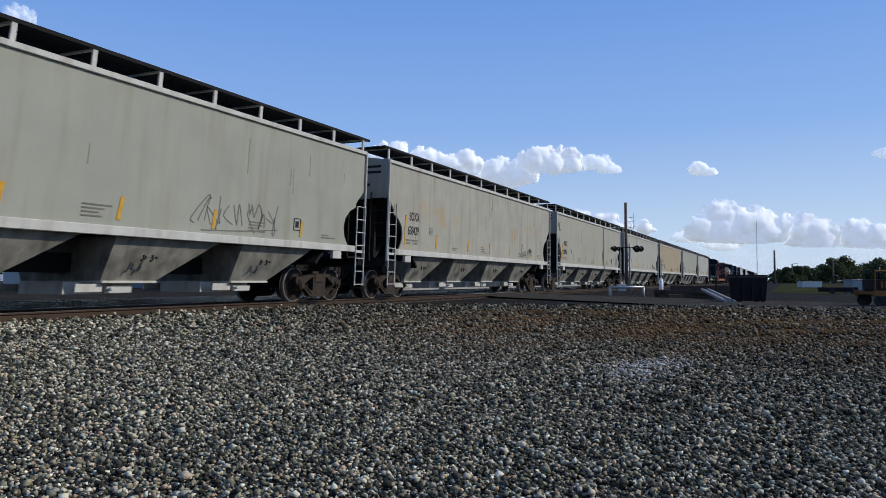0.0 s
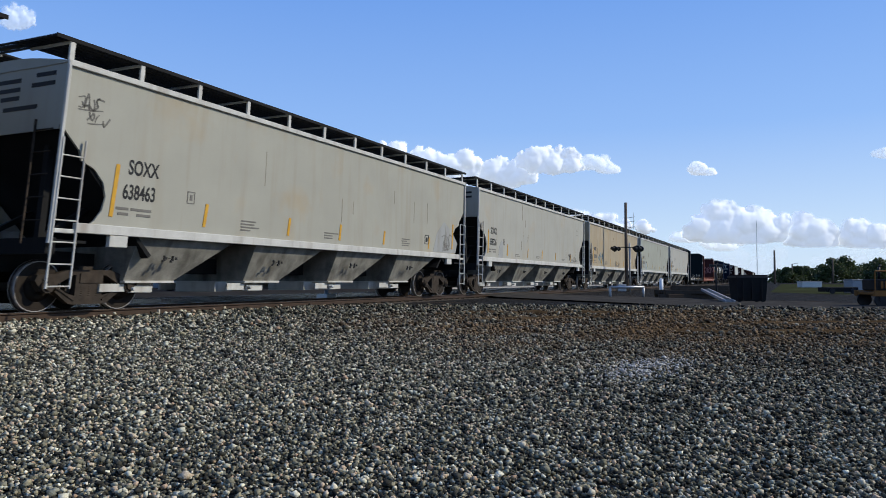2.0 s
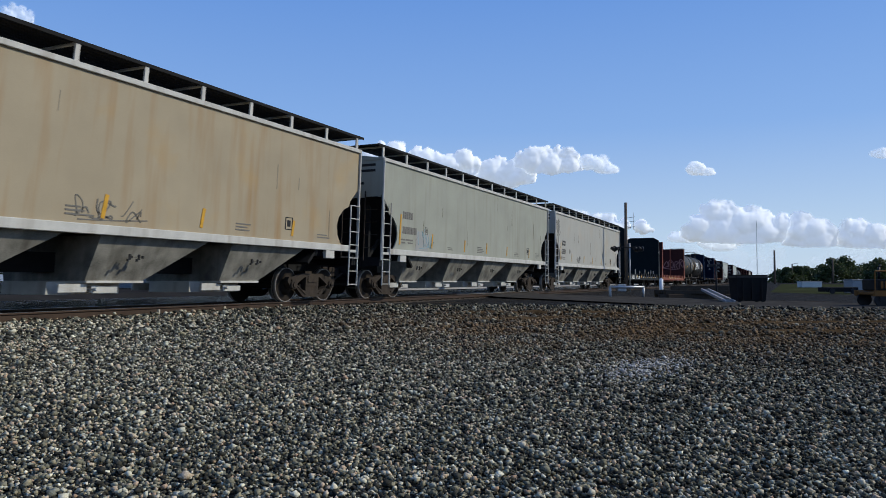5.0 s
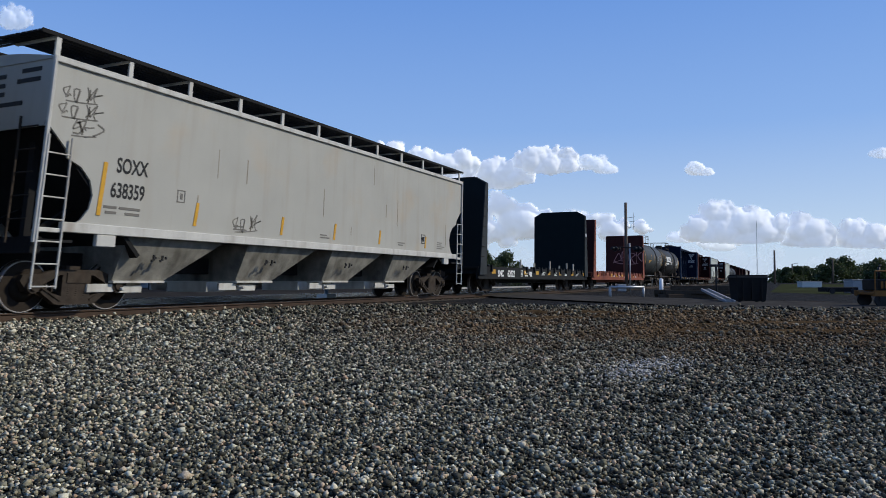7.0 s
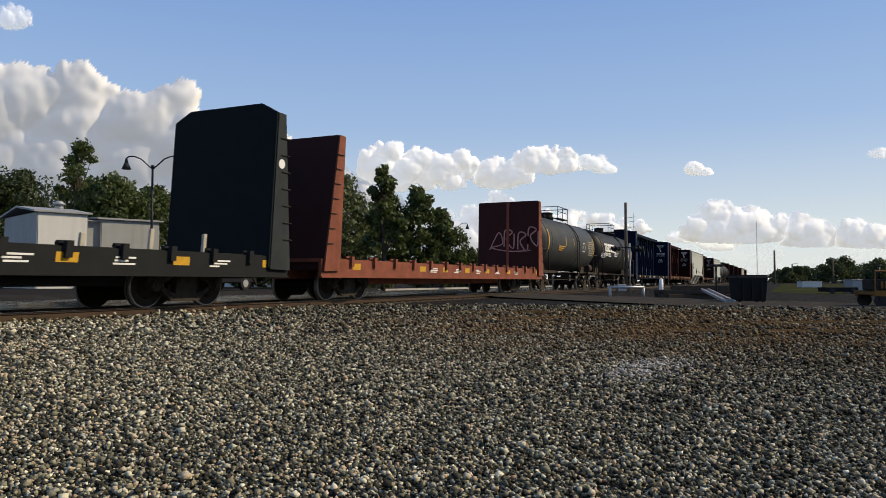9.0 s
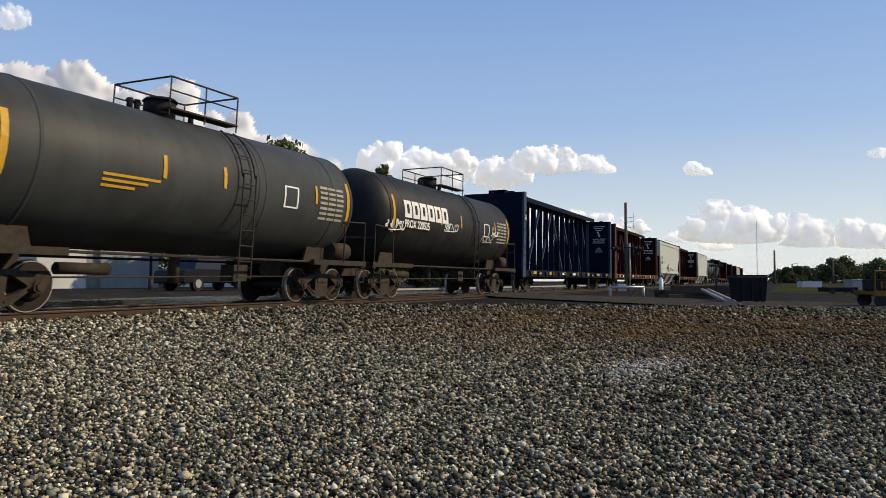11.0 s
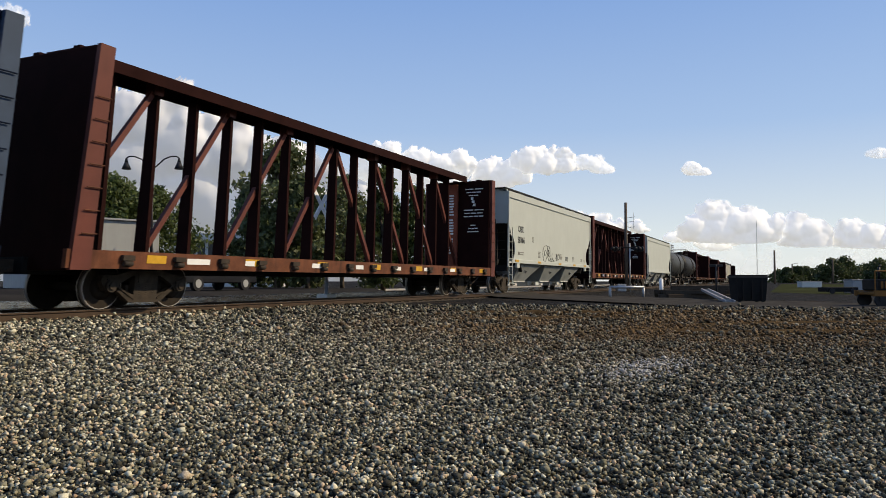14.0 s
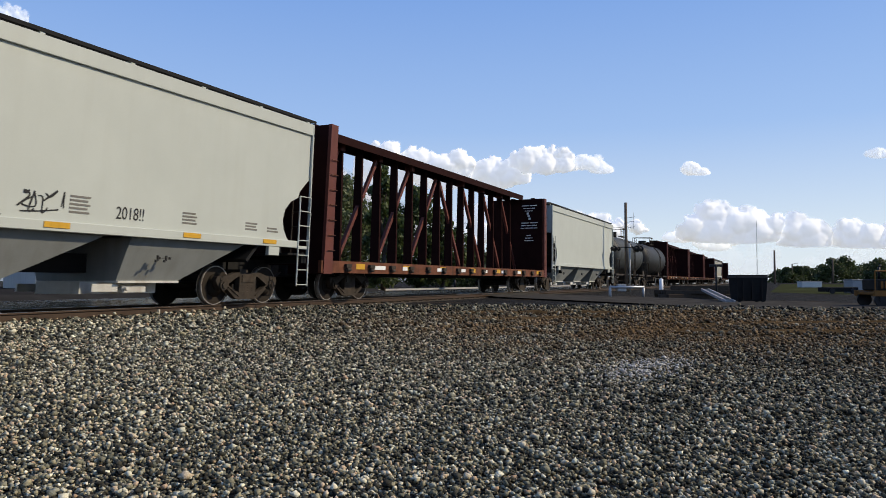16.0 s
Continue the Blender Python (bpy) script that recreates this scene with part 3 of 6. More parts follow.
    truck(c, 2.45)
    truck(c, L - 2.6)
    return c


def tank_car(name, label, q, L, paint, band=True, platform=0.5, logo=None):
    c = car(name, label, q, "tank car")
    R, zc = 1.55, 2.74
    bm = bmesh.new()
    n = 40
    prof = [(0.35, 0.0), (0.36, 0.4), (0.42, 0.85), (0.56, 1.22), (0.78, 1.46), (1.0, R)]
    prof = prof + [(L - x, r) for x, r in prof[::-1]]
    rings = [[(x, math.cos(2 * math.pi * i / n) * max(r, 0.01), zc + math.sin(2 * math.pi * i / n) * max(r, 0.01)) for i in range(n)] for x, r in prof]
    loft(bm, rings, smooth=True)
    part("tank", bm, paint, c)
    if band:
        for x in (1.02, 1.9, L * 0.60, L * 0.62, L - 1.9, L - 1.02):
            bm = bmesh.new()
            loft(bm, [[(xx, math.cos(2 * math.pi * i / n) * rr, zc + math.sin(2 * math.pi * i / n) * rr) for i in range(n)] for xx, rr in ((x - 0.04, R), (x - 0.03, R + 0.012), (x + 0.03, R + 0.012), (x + 0.04, R))], smooth=True)
            part("weld_band", bm, paint, c)
    for e in (0, 1):
        fx = (lambda x: x) if not e else (lambda x: L - x)
        bm = bmesh.new()
        box(bm, min(fx(0), fx(2.6)), max(fx(0), fx(2.6)), -0.35, 0.35, 0.72, 1.12)
        box(bm, min(fx(0), fx(0.22)), max(fx(0), fx(0.22)), -1.5, 1.5, 0.95, 1.12)
        part("end_sill", bm, M_STEEL, c)
        for s in (-1, 1):
            bm = bmesh.new()
            box(bm, min(fx(0), fx(2.7)), max(fx(0), fx(2.7)), s * 1.46 - 0.06, s * 1.46 + 0.06, 1.0, 1.14)
            part("side_sill", bm, M_STEEL, c)
            bm = bmesh.new()
            prism(bm, [(fx(1.3), 1.1), (fx(2.4), 1.1), (fx(2.2), 1.7), (fx(1.5), 1.7)], s * 0.9 - 0.04, s * 0.9 + 0.04)
            box(bm, min(fx(1.2), fx(2.5)), max(fx(1.2), fx(2.5)), min(s * 0.4, s * 1.4), max(s * 0.4, s * 1.4), 1.04, 1.12)
            part("tank_cradle", bm, M_STEEL, c)
        for s in (-1, 1):
            bm = bmesh.new()
            cyl(bm, (fx(0.1), s * 1.5, 1.1), (fx(0.1), s * 1.5, 2.3), 0.022, 6)
            cyl(bm, (fx(1.25), s * 1.52, 1.1), (fx(1.25), s * 1.52, 2.25), 0.022, 6)
            cyl(bm, (fx(0.1), s * 1.5, 2.3), (fx(1.25), s * 1.52, 2.25), 0.022, 6)
            cyl(bm, (fx(0.1), s * 1.5, 0.5), (fx(0.1), s * 1.5, 1.1), 0.02, 6)
            cyl(bm, (fx(0.5), s * 1.5, 0.5), (fx(0.5), s * 1.5, 1.1), 0.02, 6)
            for z in (0.52, 0.8):
                cyl(bm, (fx(0.1), s * 1.5, z), (fx(0.5), s * 1.5, z), 0.016, 6)
            part("handrail", bm, M_STEEL, c)
        bm = bmesh.new()
        cyl(bm, (fx(0.1), -1.5, 1.9), (fx(0.1), 1.5, 1.9), 0.022, 6)
        part("end_handrail", bm, M_STEEL, c)
        coupler(c, fx(0.05), -1 if not e else 1)
    bm = bmesh.new()
    for s in (-1, 1):
        cyl(bm, (2.6, s * 1.3, 1.08), (L - 2.6, s * 1.3, 1.08), 0.03, 6)
    cyl(bm, (3.4, -0.3, 0.80), (4.6, -0.3, 0.80), 0.12, 10)
    box(bm, L * 0.6, L * 0.6 + 0.5, -0.9, -0.5, 0.55, 0.95)
    cyl(bm, (L * 0.52, 0, 0.5), (L * 0.52, 0, 1.3), 0.14, 10)
    cyl(bm, (2.8, -0.85, 0.62), (L - 2.8, -0.85, 0.68), 0.02, 6)
    part("underframe_piping", bm, M_STEEL, c)
    xm = L * platform
    bm = bmesh.new()
    xd = xm - 0.55
    cyl(bm, (xd, 0, zc + R - 0.08), (xd, 0, zc + R + 0.36), 0.36, 20)
    cyl(bm, (xd, 0, zc + R + 0.36), (xd, 0, zc + R + 0.43), 0.40, 20, 0.33)
    for dx in (-0.75, -0.95, 0.9):
        cyl(bm, (xd + dx, -0.1, zc + R - 0.05), (xd + dx, -0.1, zc + R + 0.24), 0.07, 10)
        cyl(bm, (xd + dx - 0.1, -0.1, zc + R + 0.18), (xd + dx + 0.1, -0.1, zc + R + 0.18), 0.03, 8)
    part("dome", bm, M_DARK, c)
    zt = zc + R + 0.12
    for s in (-1, 1):
        bm = bmesh.new()
        for x in (xm - 1.1, xm, xm + 1.1):
            cyl(bm, (x, s * 0.85, zt - 0.25), (x, s * 0.85, zt + 0.62), 0.02, 6)
        cyl(bm, (xm - 1.1, s * 0.85, zt + 0.62), (xm + 1.1, s * 0.85, zt + 0.62), 0.022, 6)
        cyl(bm, (xm - 1.1, s * 0.85, zt + 0.32), (xm + 1.1, s * 0.85, zt + 0.32), 0.018, 6)
        box(bm, xm - 1.1, xm + 1.1, s * 0.72 - 0.18, s * 0.72 + 0.18, zt - 0.1, zt - 0.06)
        part("platform_rail", bm, M_STEEL, c)
    for x in (xm - 1.1, xm + 1.1):
        bm = bmesh.new()
        cyl(bm, (x, -0.85, zt + 0.62), (x, 0.85, zt + 0.62), 0.022, 6)
        part("end_rail", bm, M_STEEL, c)
    ladder(c, xm + 0.55, xm + 1.0, -R - 0.1, 0.6, zc + 0.3, 0.36, M_STEEL)
    bm = bmesh.new()
    for x in (xm + 0.55, xm + 1.0):
        pts = [Vector((x, -math.cos(radians(a)) * (R + 0.08), zc + math.sin(radians(a)) * (R + 0.08))) for a in range(8, 68, 10)]
        for a, b in zip(pts, pts[1:]):
            cyl(bm, a, b, 0.022, 6)
    for a in range(14, 66, 13):
        cyl(bm, (xm + 0.55, -math.cos(radians(a)) * (R + 0.08), zc + math.sin(radians(a)) * (R + 0.08)), (xm + 1.0, -math.cos(radians(a)) * (R + 0.08), zc + math.sin(radians(a)) * (R + 0.08)), 0.014, 5)
    tagged(part("curved_ladder", bm, M_STEEL, c), kind="stuff")
    truck(c, 1.65)
    truck(c, L - 1.6)
    return c


# ---- the train ----
CARS = []
POCKETS4 = [(2.05, 4.75), (5.6, 8.4), (9.2, 12.0), (12.8, 15.6)]
STRIPS = [(1.25, 1.75, 1.0), (3.7, 1.72, 0.5), (6.7, 1.70, 0.45), (9.1, 1.70, 0.45), (11.65, 1.70, 0.42), (14.9, 1.70, 0.4)]
HOPPER = "tan weathered four-bay covered hopper on the main track"


def hopper_marks(c, number, seed, tag=None):
    rnd = random.Random(seed)
    y = -1.574
    if number:
        letters("SOXX", 0.40, M_BLACK, c, 1.56, y, 2.60, squeeze=0.70, bold=0.008)
        letters(number, 0.40, M_BLACK, c, 1.47, y, 2.12, squeeze=0.68, bold=0.008)
    else:
        for z, w in ((2.62, 0.75), (2.12, 1.05)):
            bars(c, M_GREY, 1.45, y, z, [(i * w / 5, 0, w / 5 - 0.04, 0.24) for i in range(5)])
    bars(c, M_GREY, 1.35, y, 1.80, [(0, 0.10, 0.3, 0.05), (0.36, 0.10, 0.5, 0.05), (0.05, 0, 0.25, 0.05), (0.5, 0, 0.35, 0.05)])
    bars(c, M_GREY, 3.15, y, 2.18, [(0, 0, 0.22, 0.02), (0, 0.24, 0.22, 0.02), (0, 0, 0.02, 0.26), (0.2, 0, 0.02, 0.26), (0.08, 0.07, 0.07, 0.12)])
    for x in (5.0, 8.3, 12.9, 16.0):
        bars(c, M_GREY, x + rnd.uniform(-0.2, 0.2), y, 1.72, [(0, k * 0.07, rnd.uniform(0.3, 0.7), 0.03) for k in range(rnd.randint(2, 4))])
    bars(c, M_BLACK, 14.6, y, 1.85, [(0, 0, 0.3, 0.02), (0, 0.3, 0.3, 0.02), (0, 0, 0.03, 0.32), (0.28, 0, 0.03, 0.32), (0.08, 0.08, 0.14, 0.16)])
    # stencilled lines on the end sheet
    bm = bmesh.new()
    for z, y0, w in ((4.2, -1.3, 0.5), (4.02, -1.3, 0.6), (4.15, -0.4, 0.6), (3.98, -0.4, 0.6), (3.82, -0.4, 0.5), (3.62, -0.9, 0.9)):
        box(bm, -0.006, 0.01, y0, y0 + w, z, z + 0.08)
    part("end_lettering", bm, M_BLACK, c)
    # thin dark runs where rain has carried dirt down the side
    bm = bmesh.new()
    for _ in range(9):
        x, z, h = rnd.uniform(1.5, 17), rnd.uniform(1.75, 3.6), rnd.uniform(0.2, 0.9)
        box(bm, x, x + rnd.uniform(0.01, 0.03), y, y + 0.01, z, z + h)
    part("dirt_run", bm, M_RUN, c, "thin dark dirt runs")
    for x, z, w, h, m, n in tag or ():
        scribble(c, m, x, y, z, w, h, seed * 7 + n, turns=n)


TAGS = {1: [(13.2, 1.75, 1.8, 0.5, M_GREY, 9)], 2: [(0.25, 3.65, 0.6, 0.3, M_GREY, 6), (0.5, 3.42, 0.4, 0.25, M_GREY, 4), (16.0, 1.75, 0.9, 0.7, M_GREY, 6)], 3: [(14.5, 1.7, 1.6, 0.5, M_GREY, 8)],
        4: [(2.8, 1.75, 1.3, 0.8, M_TEAL, 9), (8.4, 1.7, 1.8, 0.4, M_GREY, 8)], 5: [(2.6, 1.75, 1.2, 0.6, M_TEAL, 8)], 6: [(0.25, 3.75, 0.75, 0.32, M_GREY, 7), (0.2, 3.45, 0.85, 0.3, M_GREY, 7), (0.45, 3.15, 0.6, 0.28, M_GREY, 5), (4.9, 1.72, 0.9, 0.4, M_GREY, 7)], 0: [(11.0, 1.75, 3.0, 0.8, M_GREY, 12)]}
M_REPAINT = mat("repaint_grey_blue", (0.315, 0.32, 0.30), 0.6, var=0.12, scale=2, streak=0.3)


def repaint(c, pts):
    bm = bmesh.new()
    prism(bm, pts, -1.5735, -1.565)
    part("repaint_patch", bm, M_REPAINT, c, "grey-blue repainted patch")


LEAD = 0.30
first = hopper("covered_hopper", HOPPER, LEAD, 18.08, M_TAN, M_WHITE, M_POCKET, POCKETS4)
marks(first, STRIPS)
spare = copy_thing(first, pose(400.5, TRACK_Y, RAIL_Z))
CARS.append((first, LEAD))
for k in range(1, 7):
    q = LEAD + 19.5 * k
    CARS.append((copy_thing(first, pose(q, TRACK_Y, RAIL_Z)), q))
for k in range(7):
    hopper_marks(CARS[k][0], {1: "638439", 2: "638463", 3: "638326", 6: "638359"}.get(k, ""), k + 1, TAGS.get(k))
marks(CARS[2][0], [(16.95, 1.75, 0.95)])
repaint(CARS[2][0], [(15.3, 1.60), (17.3, 1.62), (17.45, 2.0), (16.9, 2.45), (16.2, 2.75), (15.6, 2.3)])
repaint(CARS[3][0], [(2.55, 1.60), (3.1, 1.60), (3.2, 2.3), (2.9, 2.35), (2.6, 2.0)])
repaint(CARS[5][0], [(2.4, 1.60), (3.4, 1.60), (3.5, 2.2), (2.5, 2.3)])
for k, m_ in ((0, M_TANGREEN), (1, M_TANWORN), (4, M_TANRUST), (5, M_TANGREEN)):
    for o_ in CARS[k][0].children:
        if o_.name.startswith("body"):
            o_.data = o_.data.copy()
            o_.data.materials[0] = m_
tagged(CARS[0][0], "greenish grey weathered four-bay covered hopper")
tagged(CARS[5][0], "greenish grey weathered four-bay covered hopper")
tagged(CARS[1][0], "tan four-bay covered hopper with orange rust stains")
tagged(CARS[4][0], "yellowish tan four-bay covered hopper with rain streaks")
tagged(CARS[6][0], "tan four-bay covered hopper with sprayed scrawl")

f1 = bulkhead_flat("bulkhead_flat", "black flat car with dark green bulkheads", 137.1, 18.95, M_GREEN, M_FLATBLACK, 5.0, 0.5, 3, (2.2, 5.5), rear_face=M_SLATE)
letters("SNC", 0.40, M_PALE, f1, 2.45, -1.595, 0.76, squeeze=0.95, bold=0.012)
letters("62022", 0.40, M_PALE, f1, 3.7, -1.595, 0.76, squeeze=1.0, bold=0.012)
bars(f1, M_PALE, 5.6, -1.593, 0.76, [(0, 0, 0.24, 0.02), (0, 0.3, 0.24, 0.02), (0, 0, 0.02, 0.32), (0.22, 0, 0.02, 0.32), (0.08, 0.08, 0.1, 0.12)])
bars(f1, M_PALE, 6.2, -1.593, 0.78, [(0, 0.16, 0.18, 0.07), (0.24, 0.16, 0.3, 0.07), (0.75, 0.16, 0.36, 0.07), (0.0, 0.0, 0.18, 0.07), (0.24, 0.0, 0.22, 0.07), (0.8, 0.0, 0.34, 0.07)])
bm = bmesh.new()
cyl(bm, (18.24, -1.695, 3.45), (18.24, -1.672, 3.45), 0.12, 18)
part("placard", bm, M_PALE, f1, "round white placard")
for x, h in ((6.0, 0.42), (8.2, 0.30), (11.0, 0.45), (12.9, 0.25), (14.5, 0.42), (16.0, 0.4)):
    bm = bmesh.new()
    box(bm, x - 0.05, x + 0.05, -1.47, -1.40, 1.18, 1.18 + h)
    part("stake", bm, M_STAKE, f1, "pale wooden stake", 0.008)
CARS.append((f1, 137.1))
f2 = bulkhead_flat("bulkhead_flat", "faded red flat car with oxide red bulkheads", 157.35, 20.5, M_RED, M_ORANGE, 4.70, 0.06, 5)
bm = bmesh.new()
flat = bmesh.new()
for k_, (a_, b_) in enumerate(((-0.2, 2.35), (0.55, 2.2), (1.1, 2.45))):
    stroke(flat, [(a_, b_), (a_ + 0.05, b_ + 0.85), (a_ + 0.45, b_ + 0.75), (a_ + 0.12, b_ + 0.4), (a_ + 0.5, b_ - 0.1), (a_ + 0.55, b_ + 0.8)], 0, 0.035)
stroke(flat, [(-1.0, 2.2), (-0.5, 3.1), (-0.3, 2.5), (-0.9, 2.3), (0.2, 2.1), (1.4, 2.15)], 0, 0.03)
turned = Matrix(((0, -1, 0, 19.535), (-1, 0, 0, 0), (0, 0, 1, 0), (0, 0, 0, 1)))
flat.transform(turned)
bm.free()
bm = flat
tagged(part("graffiti", bm, M_PINK, f2, "pale sprayed lettering, unreadable"), kind="stuff")
bm = bmesh.new()
box(bm, 19.50, 19.56, -0.07, 0.07, 1.2, 4.68)
part("seam_post", bm, M_ORANGE, f2)
CARS.append((f2, 157.35))


def tank_marks(c, L, logo):
    def patch(x0, x1, a0, a1, m, name, label=""):
        """A painted patch on the barrel's near side, between two angles above the level of its axis."""
        bm = bmesh.new()
        n = 5
        R = 1.565
        rings = [[(x, -math.cos(radians(a0 + (a1 - a0) * i / n)) * r, 2.74 + math.sin(radians(a0 + (a1 - a0) * i / n)) * r) for i in range(n + 1)] for x, r in ((x0, R), (x1, R))]
        loft(bm, rings, close=False)
        return part(name, bm, m, c, label)
    for x, a in ((1.15, 0), (L - 1.25, 0)):
        patch(x, x + 0.14, -22, 24, M_YELLOW, "reflector", "yellow reflector strip")
    for x in (L * 0.36, L * 0.5, L * 0.78):
        patch(x, x + 0.10, -4, 14, M_YELLOW, "reflector", "yellow reflector strip")
    for k in range(7):
        for j in range(3):
            patch(L - 2.6 + j * 0.4, L - 2.25 + j * 0.4, -19 + k * 5.2, -16.5 + k * 5.2, M_STENCIL, "stencil")
    for x0, x1, a0, a1 in ((L - 4.2, L - 3.6, -12, -10.5), (L - 4.2, L - 3.6, 7, 8.5), (L - 4.2, L - 4.14, -12, 8), (L - 3.66, L - 3.6, -12, 8)):
        patch(x0, x1, a0, a1, M_PALE, "stencil_frame")
    if logo:
        for k in range(6):
            x = 1.95 + k * 0.60
            patch(x, x + 0.52, -2, 3, M_PALE, "emblem_bar", "white block shape")
            patch(x, x + 0.52, 15, 20, M_PALE, "emblem_bar", "white block shape")
            patch(x, x + 0.17, 2, 16, M_PALE, "emblem_bar", "white block shape")
            patch(x + 0.35, x + 0.52, 2, 16, M_PALE, "emblem_bar", "white block shape")
        letters("PROX 220525", 0.36, M_PALE, c, 1.95, -1.562, 2.36, squeeze=0.9, bold=0.008)
        scribble(c, M_PALE, 0.72, -1.562, 2.25, 1.15, 0.36, 21, turns=8, r=0.016)
        scribble(c, M_PALE, 4.95, -1.562, 2.45, 1.4, 0.34, 22, turns=9)
        scribble(c, M_PALE, L - 3.4, -1.562, 2.5, 0.8, 0.36, 23, turns=6)
        scribble(c, M_STENCIL, L - 4.6, -1.552, 2.2, 1.3, 0.3, 24, turns=8)
    else:
        for k in range(3):
            patch(3.2, 4.6 - 0.3 * k, -8 - k * 4, -6 - k * 4, M_YELLOW, "stencil")
    bm = bmesh.new()
    cyl(bm, (L - 1.3, -1.0, 1.42), (L - 0.45, -1.0, 1.42), 0.26, 14)
    part("air_reservoir", bm, M_STEEL, c)


t1 = tank_car("tank_car", "dark grey weathered tank car", 178.0, 12.9, M_TANKGREY)
t1b = copy_thing(t1, pose(307.0, TRACK_Y, RAIL_Z))
tank_marks(t1, 12.9, False)
CARS.append((t1, 178.0))
t2 = tank_car("tank_car", "black tank car with white lettering", 191.33, 13.4, M_TANK, platform=0.55)
t2b = copy_thing(t2, pose(321.0, TRACK_Y, RAIL_Z))
tagged(t2b, "black weathered tank car with dome platform")
tank_marks(t2, 13.4, True)
CARS.append((t2, 191.33))
cb1 = centerbeam("centerbeam_car", "blue empty centerbeam car with open truss", 205.45, 20.95, M_BLUE, M_BLUELIT, M_BLUE, 1)
CARS.append((cb1, 205.45))
cb2 = centerbeam("centerbeam_car", "oxide red empty centerbeam car", 227.4, 21.4, M_REDSHADE, M_REDLIT, M_SILL, 2)
far_cbs = [copy_thing(cb2, pose(q, TRACK_Y, RAIL_Z)) for q in (267.0, 356.5, 378.5, 420.0)]
CARS.append((cb2, 227.4))
CARS += list(zip(far_cbs, (267.0, 356.5, 378.5, 420.0)))


def end_print(c, x, material, y=-1.58, faces=-1):
    """Unreadable stencilled lines on a bulkhead that faces the head of the train."""
    rnd = random.Random(int(x * 10))
    bm = bmesh.new()
    for k in range(9):
        z = 4.55 - k * 0.14 - (0.50 if k > 2 else 0) - (0.25 if k > 5 else 0)
        w = (0.9, 0.7, 0.45, 1.0, 0.9, 0.95, 0.25, 0.45, 0.55)[k]
        n_ = 2 + k % 3
        for j in range(n_):
            box(bm, x - 0.012, x + 0.01, -0.75 - w / 2 + w * j / n_, -0.75 - w / 2 + w * (j + 0.85) / n_, z, z + 0.045)
    for dy, dz in ((0.0, 0.0), (0.05, 0.14), (0.1, 0.28)):
        box(bm, x - 0.012, x + 0.01, -0.86 + dy, -0.74 + dy, 3.82 + dz, 3.93 + dz)
    return tagged(part("end_lettering", bm, material, c), kind="stuff")


end_print(cb1, 20.95 - 0.70, M_PALE)
for c_ in (cb2, far_cbs[0]):
    end_print(c_, 21.4 - 0.70, M_PALE)
# the column's oxide red is brightened: sunlight put into the colour
M_COLUMN = mat("sunlit_oxide_column", (0.24, 0.060, 0.032), 0.65, var=0.2, scale=3, streak=0.4, streak_col=(0.12, 0.03, 0.018))
for c_, m_ in ((cb2, M_COLUMN), (cb1, M_BLUELIT)):
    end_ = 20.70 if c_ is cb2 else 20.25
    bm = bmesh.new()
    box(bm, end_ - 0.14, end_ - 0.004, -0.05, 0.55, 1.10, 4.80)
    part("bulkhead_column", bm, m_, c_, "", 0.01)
bm = bmesh.new()
rnd = random.Random(12)
for k in range(22):
    z = 1.75 + 0.12 * k
    if k in (6, 13):
        continue
    box(bm, 20.548, 20.556, 0.10 + rnd.uniform(0, 0.04), 0.36 + rnd.uniform(0, 0.08), z, z + 0.07)
tagged(part("column_lettering", bm, M_PALE, cb2, "white lettering down the column, unreadable"), kind="stuff")
bars(cb1, M_PALE, 0.42, -1.603, 3.5, [(0, 0, 0.2, 0.02), (0, 0.28, 0.2, 0.02), (0, 0, 0.02, 0.3), (0.18, 0, 0.02, 0.3), (0.06, 0.08, 0.07, 0.12)])

h8 = hopper("covered_hopper", "pale grey three-bay covered hopper with sprayed tags", 250.3, 16.1, M_CAEX, M_CAEX, M_CAEXSHADE, [(2.0, 5.6), (6.3, 9.8), (10.4, 13.7)],
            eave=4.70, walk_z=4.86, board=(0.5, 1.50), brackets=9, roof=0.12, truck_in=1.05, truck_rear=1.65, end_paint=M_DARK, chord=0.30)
h9 = copy_thing(h8, pose(289.2, TRACK_Y, RAIL_Z))
tagged(h9, "off-white weathered three-bay covered hopper")
letters("CAEX", 0.42, M_BLACK, h8, 1.50, -1.576, 2.90, squeeze=0.74, bold=0.008)
letters("581866", 0.42, M_BLACK, h8, 1.46, -1.576, 2.38, squeeze=0.82, bold=0.008)
bars(h8, M_GREY, 1.5, -1.574, 1.80, [(0, 0, 0.25, 0.16), (0.36, 0.1, 0.5, 0.05), (0.36, 0, 0.45, 0.05)])
bars(h8, M_GREY, 3.75, -1.574, 2.5, [(0, 0, 0.2, 0.02), (0, 0.24, 0.2, 0.02), (0, 0, 0.02, 0.26), (0.18, 0, 0.02, 0.26)])
for x, n in ((4.7, 5), (8.9, 5), (11.6, 4), (13.6, 3), (14.4, 2)):
    bars(h8, M_GREY, x, -1.574, 1.75, [(0, 0.07 * k, 0.42 - 0.05 * (k % 2), 0.035) for k in range(n)])
bubble(h8, M_BLACK, 5.55, -1.576, 1.62, (0.85, 0.5), 0.85, 31)
scribble(h8, M_BLACK, 6.75, -1.576, 1.66, 0.9, 0.55, 32, turns=4, r=0.02)
scribble(h8, M_BLACK, 7.9, -1.576, 1.75, 0.8, 0.38, 33, turns=6)
